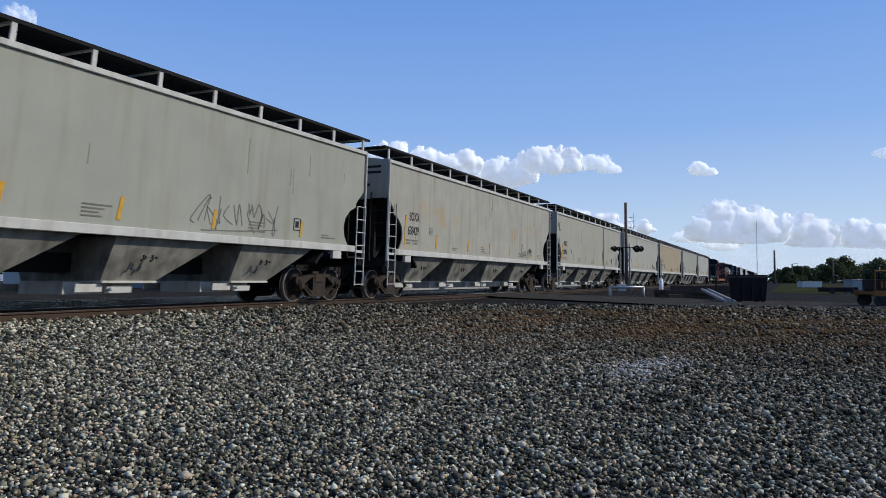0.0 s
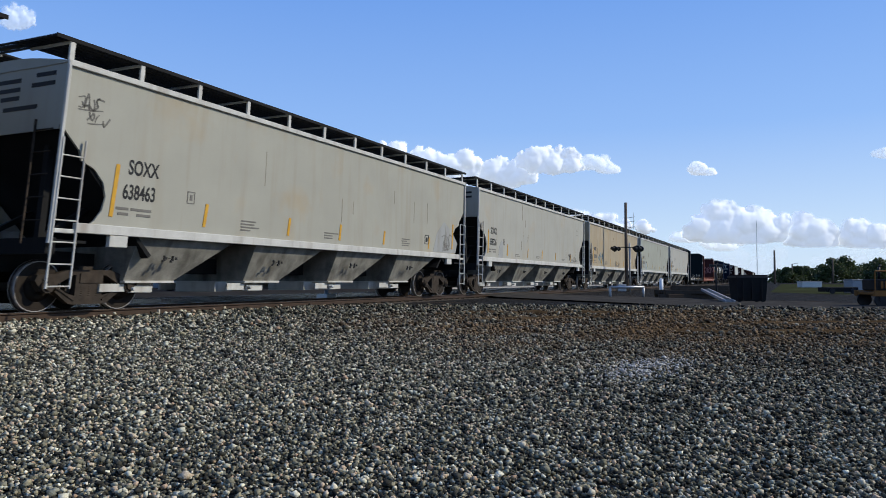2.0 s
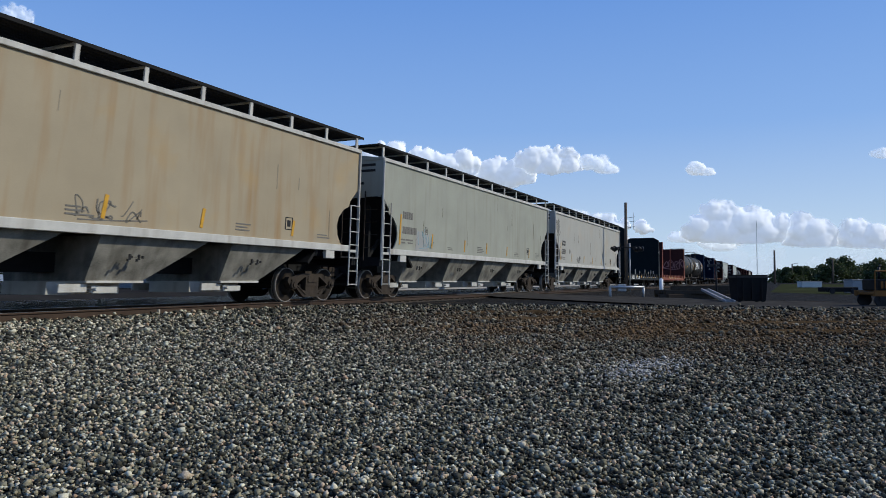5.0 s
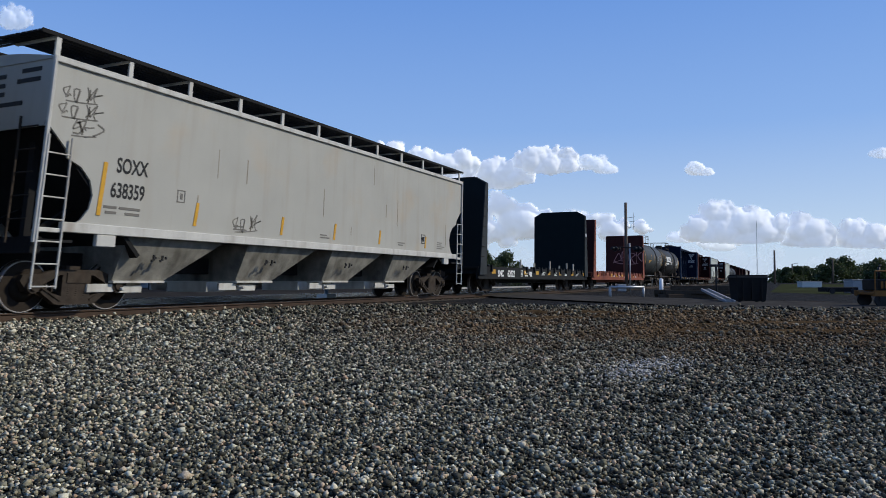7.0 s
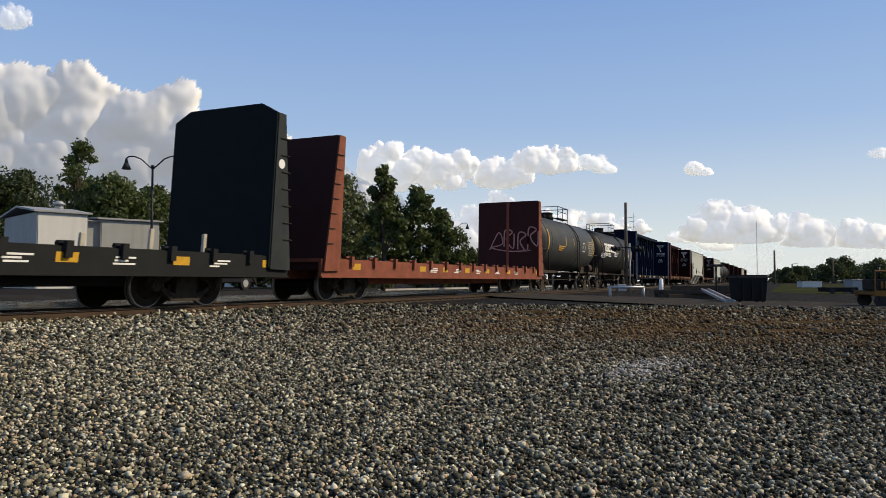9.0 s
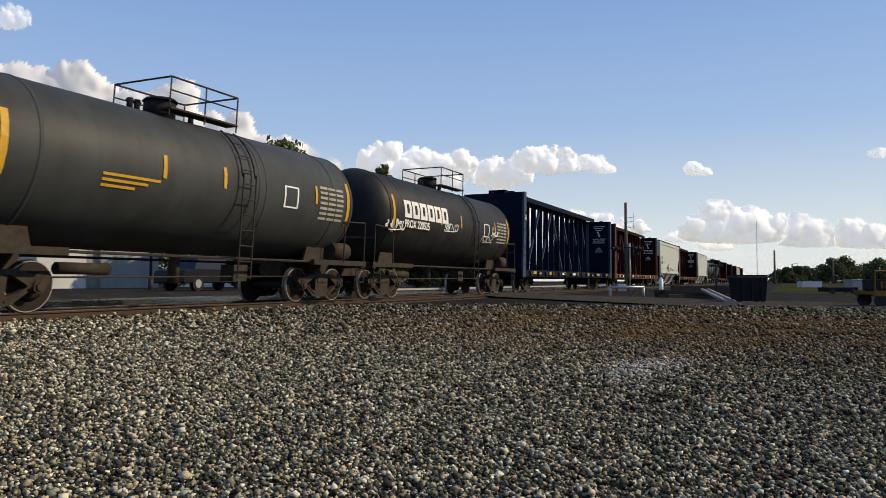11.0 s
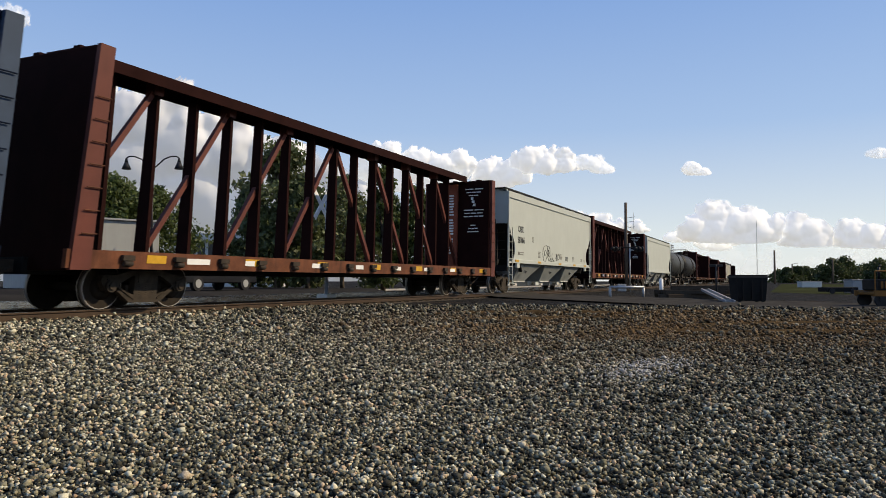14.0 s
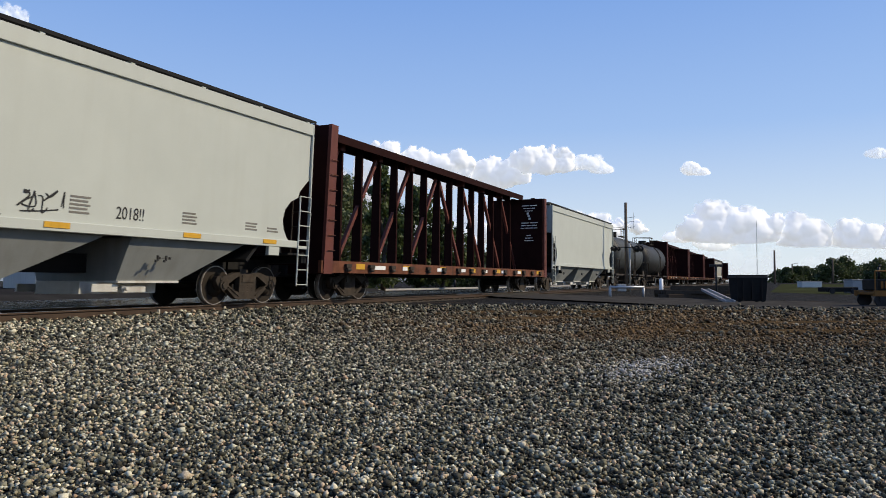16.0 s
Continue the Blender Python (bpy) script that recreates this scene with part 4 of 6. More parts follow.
letters("2018!!", 0.34, M_BLACK, h8, 9.9, -1.576, 1.72, "graffiti", squeeze=0.8)
for x in (0.95, 4.5, 8.4, 11.6, 14.2):
    bm = bmesh.new()
    box(bm, x, x + 0.5, -1.645, -1.62, 1.46, 1.56)
    part("reflector", bm, M_YELLOW, h8, "yellow reflector patch")
CARS.append((h8, 250.3))
CARS.append((h9, 289.2))
CARS += [(t1b, 307.0), (t2b, 321.0), (spare, 400.5)]
cb4 = copy_thing(far_cbs[1], pose(334.6, TRACK_Y, RAIL_Z))
CARS.append((cb4, 334.6))


# ---- ground and track ----
def dimmed(n, l, tc, col):
    """The stone grows darker away from the track across the yard: dimmer light put into its colour."""
    dt = n.new("ShaderNodeVectorMath")
    dt.operation = "DOT_PRODUCT"
    dt.inputs[1].default_value = (0.80, -0.60, 0)
    l.new(tc.outputs["Object"], dt.inputs[0])
    ns = n.new("ShaderNodeTexNoise")
    ns.inputs["Scale"].default_value, ns.inputs["Detail"].default_value = 0.8, 5
    l.new(tc.outputs["Object"], ns.inputs["Vector"])
    ad = n.new("ShaderNodeMath")
    ad.operation = "MULTIPLY_ADD"
    ad.inputs[1].default_value = 3.0
    l.new(ns.outputs[0], ad.inputs[0])
    l.new(dt.outputs["Value"], ad.inputs[2])
    mr = n.new("ShaderNodeMapRange")
    mr.inputs[1].default_value, mr.inputs[2].default_value, mr.inputs[3].default_value, mr.inputs[4].default_value = 1.5, 8.0, 1.0, 0.48
    l.new(ad.outputs[0], mr.inputs[0])
    mu = n.new("ShaderNodeVectorMath")
    mu.operation = "SCALE"
    l.new(col, mu.inputs[0])
    l.new(mr.outputs[0], mu.inputs["Scale"])
    return mu.outputs[0]


def ground_material():
    """Crushed stone: cells of many greys with dark joints, darkened for the shade between stones, and patches of brown
    dirt.
    """
    m = bpy.data.materials.new("gravel_ground")
    m.use_nodes = True
    n, l = m.node_tree.nodes, m.node_tree.links
    b = n["Principled BSDF"]
    b.inputs["Roughness"].default_value = 0.95
    b.inputs["Specular IOR Level"].default_value = 0.05
    tc = n.new("ShaderNodeTexCoord")
    vo = n.new("ShaderNodeTexVoronoi")
    vo.inputs["Scale"].default_value = 16
    l.new(tc.outputs["Object"], vo.inputs["Vector"])
    sep = n.new("ShaderNodeSeparateColor")
    l.new(vo.outputs["Color"], sep.inputs[0])
    cr = n.new("ShaderNodeValToRGB")
    e = cr.color_ramp.elements
    e[0].color, e[1].color = (0.012, 0.011, 0.010, 1), (0.20, 0.19, 0.17, 1)
    x = e.new(0.55)
    x.color = (0.055, 0.052, 0.047, 1)
    l.new(sep.outputs[0], cr.inputs[0])
    edge = n.new("ShaderNodeMapRange")
    edge.inputs[1].default_value, edge.inputs[2].default_value, edge.inputs[3].default_value, edge.inputs[4].default_value = 0.020, 0.045, 1.0, 0.2
    l.new(vo.outputs["Distance"], edge.inputs[0])
    mul = n.new("ShaderNodeMix")
    mul.data_type, mul.blend_type = "RGBA", "MULTIPLY"
    mul.inputs[0].default_value = 0.6
    l.new(cr.outputs[0], mul.inputs[6])
    l.new(edge.outputs[0], mul.inputs[7])
    # dirt
    ns = n.new("ShaderNodeTexNoise")
    ns.inputs["Scale"].default_value, ns.inputs["Detail"].default_value = 0.30, 7
    mp = n.new("ShaderNodeMapping")
    mp.inputs["Rotation"].default_value = (0, 0, radians(-48))
    mp.inputs["Scale"].default_value = (1.6, 0.7, 1)
    l.new(tc.outputs["Object"], mp.inputs[0])
    l.new(mp.outputs[0], ns.inputs["Vector"])
    dist = n.new("ShaderNodeVectorMath")
    dist.operation = "DISTANCE"
    dist.inputs[1].default_value = (12.6, 1.5, 0)
    l.new(tc.outputs["Object"], dist.inputs[0])
    near = n.new("ShaderNodeMapRange")
    near.inputs[1].default_value, near.inputs[2].default_value, near.inputs[3].default_value, near.inputs[4].default_value = 4.0, 9.5, 0.22, -0.10
    l.new(dist.outputs["Value"], near.inputs[0])
    ad = n.new("ShaderNodeMath")
    l.new(ns.outputs[0], ad.inputs[0])
    l.new(near.outputs[0], ad.inputs[1])
    mk = n.new("ShaderNodeMapRange")
    mk.inputs[1].default_value, mk.inputs[2].default_value, mk.inputs[4].default_value = 0.50, 0.74, 0.72
    l.new(ad.outputs[0], mk.inputs[0])
    n2 = n.new("ShaderNodeTexNoise")
    n2.inputs["Scale"].default_value, n2.inputs["Detail"].default_value = 4, 10
    l.new(tc.outputs["Object"], n2.inputs["Vector"])
    dr = n.new("ShaderNodeValToRGB")
    dr.color_ramp.elements[0].color, dr.color_ramp.elements[1].color = (0.018, 0.012, 0.006, 1), (0.19, 0.115, 0.052, 1)
    dr.color_ramp.elements[0].position, dr.color_ramp.elements[1].position = 0.3, 0.7
    l.new(n2.outputs[0], dr.inputs[0])
    mx = n.new("ShaderNodeMix")
    mx.data_type = "RGBA"
    l.new(mk.outputs[0], mx.inputs[0])
    l.new(dimmed(n, l, tc, mul.outputs[2]), mx.inputs[6])
    l.new(dr.outputs[0], mx.inputs[7])
    l.new(mx.outputs[2], b.inputs["Base Color"])
    bp = n.new("ShaderNodeBump")
    bp.invert = True
    bp.inputs["Strength"].default_value, bp.inputs["Distance"].default_value = 1.0, 0.03
    l.new(vo.outputs["Distance"], bp.inputs["Height"])
    l.new(bp.outputs[0], b.inputs["Normal"])
    return m


def stone_material():
    m = bpy.data.materials.new("crushed_stone")
    m.use_nodes = True
    n, l = m.node_tree.nodes, m.node_tree.links
    b = n["Principled BSDF"]
    b.inputs["Roughness"].default_value = 0.85
    b.inputs["Specular IOR Level"].default_value = 0.12
    g = n.new("ShaderNodeNewGeometry")
    cr = n.new("ShaderNodeValToRGB")
    cr.color_ramp.interpolation = "LINEAR"
    e = cr.color_ramp.elements
    e[0].color, e[1].color = (0.022, 0.021, 0.017, 1), (0.92, 0.88, 0.66, 1)
    for p, c in ((0.30, (0.060, 0.057, 0.043)), (0.50, (0.19, 0.18, 0.125)), (0.62, (0.40, 0.35, 0.22)), (0.70, (0.085, 0.09, 0.069)), (0.82, (0.66, 0.63, 0.47)), (0.94, (0.44, 0.29, 0.18))):
        x = e.new(p)
        x.color = (*c, 1)
    l.new(g.outputs["Random Per Island"], cr.inputs[0])
    tc = n.new("ShaderNodeTexCoord")
    ns = n.new("ShaderNodeTexNoise")
    ns.inputs["Scale"].default_value, ns.inputs["Detail"].default_value = 140, 4
    l.new(tc.outputs["Object"], ns.inputs["Vector"])
    mx = n.new("ShaderNodeMix")
    mx.data_type, mx.blend_type = "RGBA", "OVERLAY"
    mx.inputs[0].default_value = 0.5
    l.new(cr.outputs[0], mx.inputs[6])
    l.new(ns.outputs[0], mx.inputs[7])
    # dusty brown stones on the bare dirt
    ds = n.new("ShaderNodeVectorMath")
    ds.operation = "DISTANCE"
    ds.inputs[1].default_value = (12.6, 1.5, 0)
    l.new(tc.outputs["Object"], ds.inputs[0])
    dm = n.new("ShaderNodeMapRange")
    dm.inputs[1].default_value, dm.inputs[2].default_value, dm.inputs[3].default_value, dm.inputs[4].default_value = 2.5, 7.0, 0.8, 0.0
    l.new(ds.outputs["Value"], dm.inputs[0])
    dx = n.new("ShaderNodeMix")
    dx.data_type = "RGBA"
    dx.inputs[7].default_value = (0.17, 0.10, 0.045, 1)
    pt = n.new("ShaderNodeTexNoise")
    pt.inputs["Scale"].default_value, pt.inputs["Detail"].default_value = 0.9, 5
    l.new(tc.outputs["Object"], pt.inputs["Vector"])
    pr = n.new("ShaderNodeMapRange")
    pr.inputs[1].default_value, pr.inputs[2].default_value, pr.inputs[3].default_value = 0.40, 0.60, 0.2
    l.new(pt.outputs[0], pr.inputs[0])
    pm = n.new("ShaderNodeMath")
    pm.operation = "MULTIPLY"
    l.new(dm.outputs[0], pm.inputs[0])
    l.new(pr.outputs[0], pm.inputs[1])
    l.new(pm.outputs[0], dx.inputs[0])
    l.new(dimmed(n, l, tc, mx.outputs[2]), dx.inputs[6])
    l.new(dx.outputs[2], b.inputs["Base Color"])
    bp = n.new("ShaderNodeBump")
    bp.inputs["Strength"].default_value, bp.inputs["Distance"].default_value = 0.5, 0.004
    l.new(ns.outputs[0], bp.inputs["Height"])
    l.new(bp.outputs[0], b.inputs["Normal"])
    return m


bm = bmesh.new()
bmesh.ops.create_grid(bm, x_segments=2, y_segments=2, size=4500)
tagged(new("ground", mesh_of("ground", bm, ground_material())), "grey gravel yard ground reaching to the horizon", "ground", kind="structure")


def gravel():
    """Crushed stones lying on the yard, from the open yard up to the track."""
    rng = np.random.default_rng(7)
    bm = bmesh.new()
    bmesh.ops.create_cube(bm, size=1.35)
    bmesh.ops.triangulate(bm, faces=bm.faces[:])
    bm.verts.index_update()
    base = np.array([v.co[:] for v in bm.verts])
    tri = np.array([[v.index for v in f.verts] for f in bm.faces])
    bm.free()
    pos, size = [], []
    for r0, r1, dens, sz in ((1.9, 4.2, 5200, 0.0080), (4.2, 7.0, 2900, 0.0100), (7.0, 10.0, 1250, 0.0132), (10.0, 14.5, 380, 0.0205), (14.5, 21.0, 110, 0.028)):
        a0, a1 = radians(-10), radians(60)
        n = int((r1 * r1 - r0 * r0) * (a1 - a0) / 2 * dens)
        r = np.sqrt(rng.uniform(r0 * r0, r1 * r1, n))
        a = rng.uniform(a0, a1, n)
        pos.append(np.stack([r * np.cos(a), r * np.sin(a)], 1))
        size.append(sz * rng.lognormal(0, 0.22, n))
    pos, size = np.concatenate(pos), np.concatenate(size)
    # fewer stones where the ground is bare dirt
    du, dv = (pos[:, 0] - 12.4) * 0.78 + (pos[:, 1] - 1.2) * 0.62, -(pos[:, 0] - 12.4) * 0.62 + (pos[:, 1] - 1.2) * 0.78
    dirt = np.exp(-((du / 6.5) ** 4 + (dv / 2.4) ** 2))
    keep = (pos[:, 1] < TRACK_Y - 0.86) & (rng.uniform(0, 1, len(pos)) > 0.62 * dirt)
    pos, size = pos[keep], size[keep]
    scatter("gravel", pos, size, base, tri, rng, stone_material(), "loose grey crushed stone with paler and pinkish pieces")
    # a patch of pale fines trodden into the yard
    n = 900
    p = np.stack([6.1 + rng.normal(0, 0.45, n) + 0, 1.0 + rng.normal(0, 0.16, n)], 1)
    p[:, 0] += (p[:, 1] - 1.0) * -0.9
    scatter("pale_gravel", p, 0.0085 * rng.lognormal(0, 0.25, n), base, tri, rng, M_FINES, "patch of pale grey crushed fines on the yard", 0.012)


def scatter(name, pos, size, base, tri, rng, material, label, lift=0.0):
    n, k = len(pos), len(base)
    shape = base[None] * rng.uniform(0.60, 1.35, (n, k, 1)) * rng.uniform(0.65, 1.35, (n, 1, 3))
    q = rng.normal(size=(n, 4))
    q /= np.linalg.norm(q, axis=1)[:, None]
    w, x, y, z = q.T
    rot = np.stack([np.stack([1 - 2 * (y * y + z * z), 2 * (x * y - z * w), 2 * (x * z + y * w)], 1),
                    np.stack([2 * (x * y + z * w), 1 - 2 * (x * x + z * z), 2 * (y * z - x * w)], 1),
                    np.stack([2 * (x * z - y * w), 2 * (y * z + x * w), 1 - 2 * (x * x + y * y)], 1)], 1)
    v = np.einsum("nij,nkj->nki", rot, shape) * size[:, None, None]
    v[:, :, 2] *= 0.8
    v[:, :, :2] += pos[:, None]
    v[:, :, 2] += (rng.uniform(-0.1, 2.1, n) * size)[:, None] + lift
    faces = (tri[None] + (np.arange(n) * k)[:, None, None]).reshape(-1, 3)
    me = bpy.data.meshes.new(name)
    me.vertices.add(n * k)
    me.vertices.foreach_set("co", v.reshape(-1).astype(np.float32))
    me.loops.add(faces.size)
    me.loops.foreach_set("vertex_index", faces.reshape(-1).astype(np.int32))
    me.polygons.add(len(faces))
    me.polygons.foreach_set("loop_start", np.arange(0, faces.size, 3, dtype=np.int32))
    me.update()
    me.validate()
    me.materials.append(material)
    tagged(new(name, me), label, "gravel", kind="stuff")


def dirt_ridges():
    """Low ridges of brown dirt and fines pushed up by wheels across the yard."""
    rng = np.random.default_rng(5)
    for x, y, length, wide, high, turn in ((13.2, 3.9, 4.6, 0.30, 0.07, -58), (15.6, 4.6, 6.0, 0.34, 0.09, -62), (11.2, 0.4, 4.2, 0.32, 0.06, -68), (13.6, -0.6, 5.5, 0.36, 0.08, -66), (17.8, 1.2, 4.5, 0.4, 0.09, -63)):
        bm = bmesh.new()
        rings = []
        for i in range(25):
            a = i / 24 - 0.5
            h = high * (1 - (2 * a) ** 4) * rng.uniform(0.6, 1.1)
            w = wide * rng.uniform(0.8, 1.2)
            c = 0.16 * math.sin(7 * a + x) + rng.normal(0, 0.015)
            rings.append([(a * length, c - w, -0.01), (a * length, c - w * 0.35, h * 0.8), (a * length, c, h), (a * length, c + w * 0.5, h * 0.55), (a * length, c + w, -0.01)])
        loft(bm, rings, smooth=True)
        ob = tagged(new("dirt_ridge", mesh_of("dirt_ridge", bm, M_DIRT)), "low ridge of brown dirt across the gravel", "dirt ridge", kind="structure")
        ob.matrix_basis = pose(x, y, 0, 0, 0, turn)


M_DIRT = mat("brown_dirt", (0.075, 0.048, 0.024), 0.95, var=0.5, scale=5, bump=1.0, fine=30, spec=0.0)
dirt_ridges()
M_FINES = mat("pale_fines", (0.42, 0.40, 0.36), 0.95, var=0.15)
gravel()

M_BED = mat("ballast_bed", (0.085, 0.072, 0.060), 0.95, var=0.35, scale=6, bump=1.0, fine=25, spec=0.0)
M_ASPHALT = mat("asphalt", (0.058, 0.054, 0.048), 0.95, var=0.4, scale=1.4, bump=0.6, fine=30, spec=0.0)
M_STREET = mat("dark_asphalt", (0.030, 0.029, 0.028), 0.95, var=0.3, scale=1.0, spec=0.0)
M_CONCRETE = mat("concrete", (0.36, 0.35, 0.33), 0.85, var=0.15, scale=2)
bm = bmesh.new()
loft(bm, [[(x, TRACK_Y - 1.55, 0.002), (x, TRACK_Y - 1.25, 0.02), (x, TRACK_Y + 1.25, 0.02), (x, TRACK_Y + 1.7, 0.002)] for x in (-80, 700)], close=False)
bed = tagged(new("track_bed", mesh_of("track_bed", bm, M_BED)), "oil-stained brown ballast bed under the main track", "track bed", kind="structure")
for s in (-1, 1):
    bm = bmesh.new()
    y = TRACK_Y + s * 0.755
    prof = [(-0.07, 0.0), (0.07, 0.0), (0.07, 0.012), (0.012, 0.03), (0.012, 0.125), (0.037, 0.14), (0.037, 0.168), (-0.037, 0.168), (-0.037, 0.14), (-0.012, 0.125), (-0.012, 0.03), (-0.07, 0.012)]
    loft(bm, [[(x, y + a, b + 0.002) for a, b in prof] for x in (-80, 700)])
    rail = tagged(new("rail", mesh_of("rail", bm, M_RAIL)), "rust-brown steel running rail of the main track", "rail", kind="structure")
    bm = bmesh.new()
    box(bm, -80, 700, y - 0.032, y + 0.032, 0.168, 0.172)
    part("rail_head", bm, M_RAILTOP, rail, "polished rail head")

# the road that crosses the track aslant
bm = bmesh.new()
loft(bm, [[(4, -17, 0.004), (14.5, -17, 0.004)], [(17.5, -2.0, 0.03), (25.8, -2.9, 0.03)], [(29.3, 10.9, 0.06), (36.8, 11.3, 0.06)], [(30.0, 11.9, 0.15), (37.3, 11.9, 0.15)]], close=False)
tagged(new("road", mesh_of("road", bm, M_ASPHALT)), "worn grey asphalt road leading over the track", "road", kind="structure")
bm = bmesh.new()
loft(bm, [[(31.6, 13.8, 0.15), (38.6, 13.8, 0.15)], [(33.0, 15.5, 0.03), (40.0, 15.5, 0.03)], [(45, 27, 0.01), (53, 27, 0.01)]], close=False)
tagged(new("road", mesh_of("road", bm, M_ASPHALT)), "worn grey asphalt road beyond the track", "road", kind="structure")
bm = bmesh.new()
box(bm, 31.0, 38.0, TRACK_Y - 0.66, TRACK_Y + 0.66, 0.02, 0.165)
tagged(new("crossing_panel", mesh_of("crossing_panel", bm, M_CONCRETE)), "concrete crossing panel between the rails", "crossing panel", kind="structure")
bm = bmesh.new()
loft(bm, [[(x, 21.2, 0.0), (x, 22.4, 0.28), (x, 90, 0.30), (x, 90, 0.0)] for x in (-60, 39)])
tagged(new("parking_lot", mesh_of("parking_lot", bm, M_STREET)), "dark asphalt lot on a low bank beyond the siding", "parking lot", kind="structure")
bm = bmesh.new()
box(bm, 39.0, 300, 27.0, 35.5, 0.0, 0.03)
street = tagged(new("road", mesh_of("road", bm, M_STREET)), "dark grey street parallel to the railway", "road", kind="structure")
bm = bmesh.new()
box(bm, 39.0, 300, 26.8, 27.0, 0.0, 0.15)
tagged(new("kerb", mesh_of("kerb", bm, M_CONCRETE)), "pale concrete kerb along the street", "kerb", kind="structure")
bm = bmesh.new()
for y in (18.2, 19.635):
    box(bm, -80, 700, y - 0.035, y + 0.035, 0.0, 0.16)
tagged(new("siding_rails", mesh_of("siding_rails", bm, M_RAILTOP)), "worn rails of the siding behind the train", "rail", kind="structure")

# dark sheet added behind the train: the shade there put into its colour
M_DARKSHEET = mat("dark_sheet", (0.030, 0.027, 0.023), 0.95, var=0.35, scale=3, bump=0.8, fine=20, spec=0.0)
bm = bmesh.new()
box(bm, -80, 400, 15.2, 26.8, 0.0, 0.005)
tagged(new("siding_bed", mesh_of("siding_bed", bm, M_DARKSHEET)), "dark sheet over the siding ground, coloured for the shade behind the train", "track bed", kind="structure")

# ---- plants ----
M_BARK = mat("bark", (0.09, 0.07, 0.05), 0.9, var=0.3, scale=6)


def leaf_material(name, c):
    m = bpy.data.materials.new(name)
    m.use_nodes = True
    n, l = m.node_tree.nodes, m.node_tree.links
    b = n["Principled BSDF"]
    b.inputs["Roughness"].default_value = 0.6
    g = n.new("ShaderNodeNewGeometry")
    mx = n.new("ShaderNodeMix")
    mx.data_type = "RGBA"
    mx.inputs[6].default_value = (*[v * 0.55 for v in c], 1)
    mx.inputs[7].default_value = (*[min(1, v * 1.6) for v in c], 1)
    l.new(g.outputs["Random Per Island"], mx.inputs[0])
    l.new(mx.outputs[2], b.inputs["Base Color"])
    tr = n.new("ShaderNodeBsdfTranslucent")
    l.new(mx.outputs[2], tr.inputs[0])
    ms = n.new("ShaderNodeMixShader")
    ms.inputs[0].default_value = 0.4
    l.new(b.outputs[0], ms.inputs[1])
    l.new(tr.outputs[0], ms.inputs[2])
    l.new(ms.outputs[0], n["Material Output"].inputs[0])
    return m


M_LEAF = leaf_material("leaf_green", (0.072, 0.098, 0.026))
M_LEAF2 = leaf_material("leaf_pale", (0.105, 0.128, 0.050))
M_LEAF3 = leaf_material("leaf_dark", (0.045, 0.064, 0.020))


def tree(x, y, height, spread, seed, leaf, label, bottom=0.18, clumps=70, per=120, size=0.16, pointed=0.5, name="tree"):
    rng = np.random.default_rng(seed)
    t = thing(name, x, y, 0, label, "tree", "trees behind the railway")
    bm = bmesh.new()
    pts = [Vector((0, 0, -0.1))]
    k = 6
    for i in range(1, k + 1):
        pts.append(Vector((rng.normal(0, 0.12) * height / 10, rng.normal(0, 0.12) * height / 10, height * 0.85 * i / k)))
    r0 = 0.022 * height
    for i in range(k):
        cyl(bm, pts[i], pts[i + 1], r0 * (1 - i / k * 0.85), 8, r0 * (1 - (i + 1) / k * 0.85))
    part("trunk", bm, M_BARK, t)
    centres = []
    for i in range(clumps):
        h = bottom + (1 - bottom) * rng.uniform(0, 1) ** 0.85
        u = min(0.985, (h - bottom) / (1 - bottom))
        prof = math.sin(math.pi * min(1, (u * 0.85 + 0.15)) ** (0.6 + 0.5 * pointed)) ** 0.75
        rr = spread * prof * math.sqrt(rng.uniform(0.08, 1)) * rng.uniform(0.75, 1.15)
        a = rng.uniform(0, 2 * math.pi)
        centres.append((rr * math.cos(a), rr * math.sin(a), h * height * 0.96))
    bm = bmesh.new()
    for cx, cy, cz in centres[:26]:
        j = min(k - 1, max(1, int(cz * 0.75 / (height * 0.85) * k)))
        cyl(bm, pts[j], (cx, cy, cz), r0 * 0.22, 5, r0 * 0.05)
    tagged(part("branchwork", bm, M_BARK, t), kind="stuff")
    c = np.repeat(np.array(centres), per, 0)
    n = len(c)
    cr = np.repeat(rng.uniform(0.6, 1.3, clumps) * spread * 0.32, per)
    d = rng.normal(size=(n, 3))
    d /= np.linalg.norm(d, axis=1)[:, None]
    p = c + d * (cr * rng.uniform(0.3, 1.0, n) ** 0.6)[:, None] * np.array([1, 1, 0.85])
    u = rng.normal(size=(n, 3))
    u /= np.linalg.norm(u, axis=1)[:, None]
    w = np.cross(u, d + rng.normal(size=(n, 3)) * 0.6)
    w /= np.linalg.norm(w, axis=1)[:, None] + 1e-6
    sz = size * rng.uniform(0.6, 1.4, n)
    v = np.stack([p - u * sz[:, None], p + w * sz[:, None] * 0.6, p + u * sz[:, None], p - w * sz[:, None] * 0.6], 1)
    me = bpy.data.meshes.new("crown")
    me.from_pydata(v.reshape(-1, 3).tolist(), [], np.arange(n * 4).reshape(-1, 4).tolist())
    me.materials.append(leaf)
    ob = new("crown", me)
    ob.parent = t
    return t


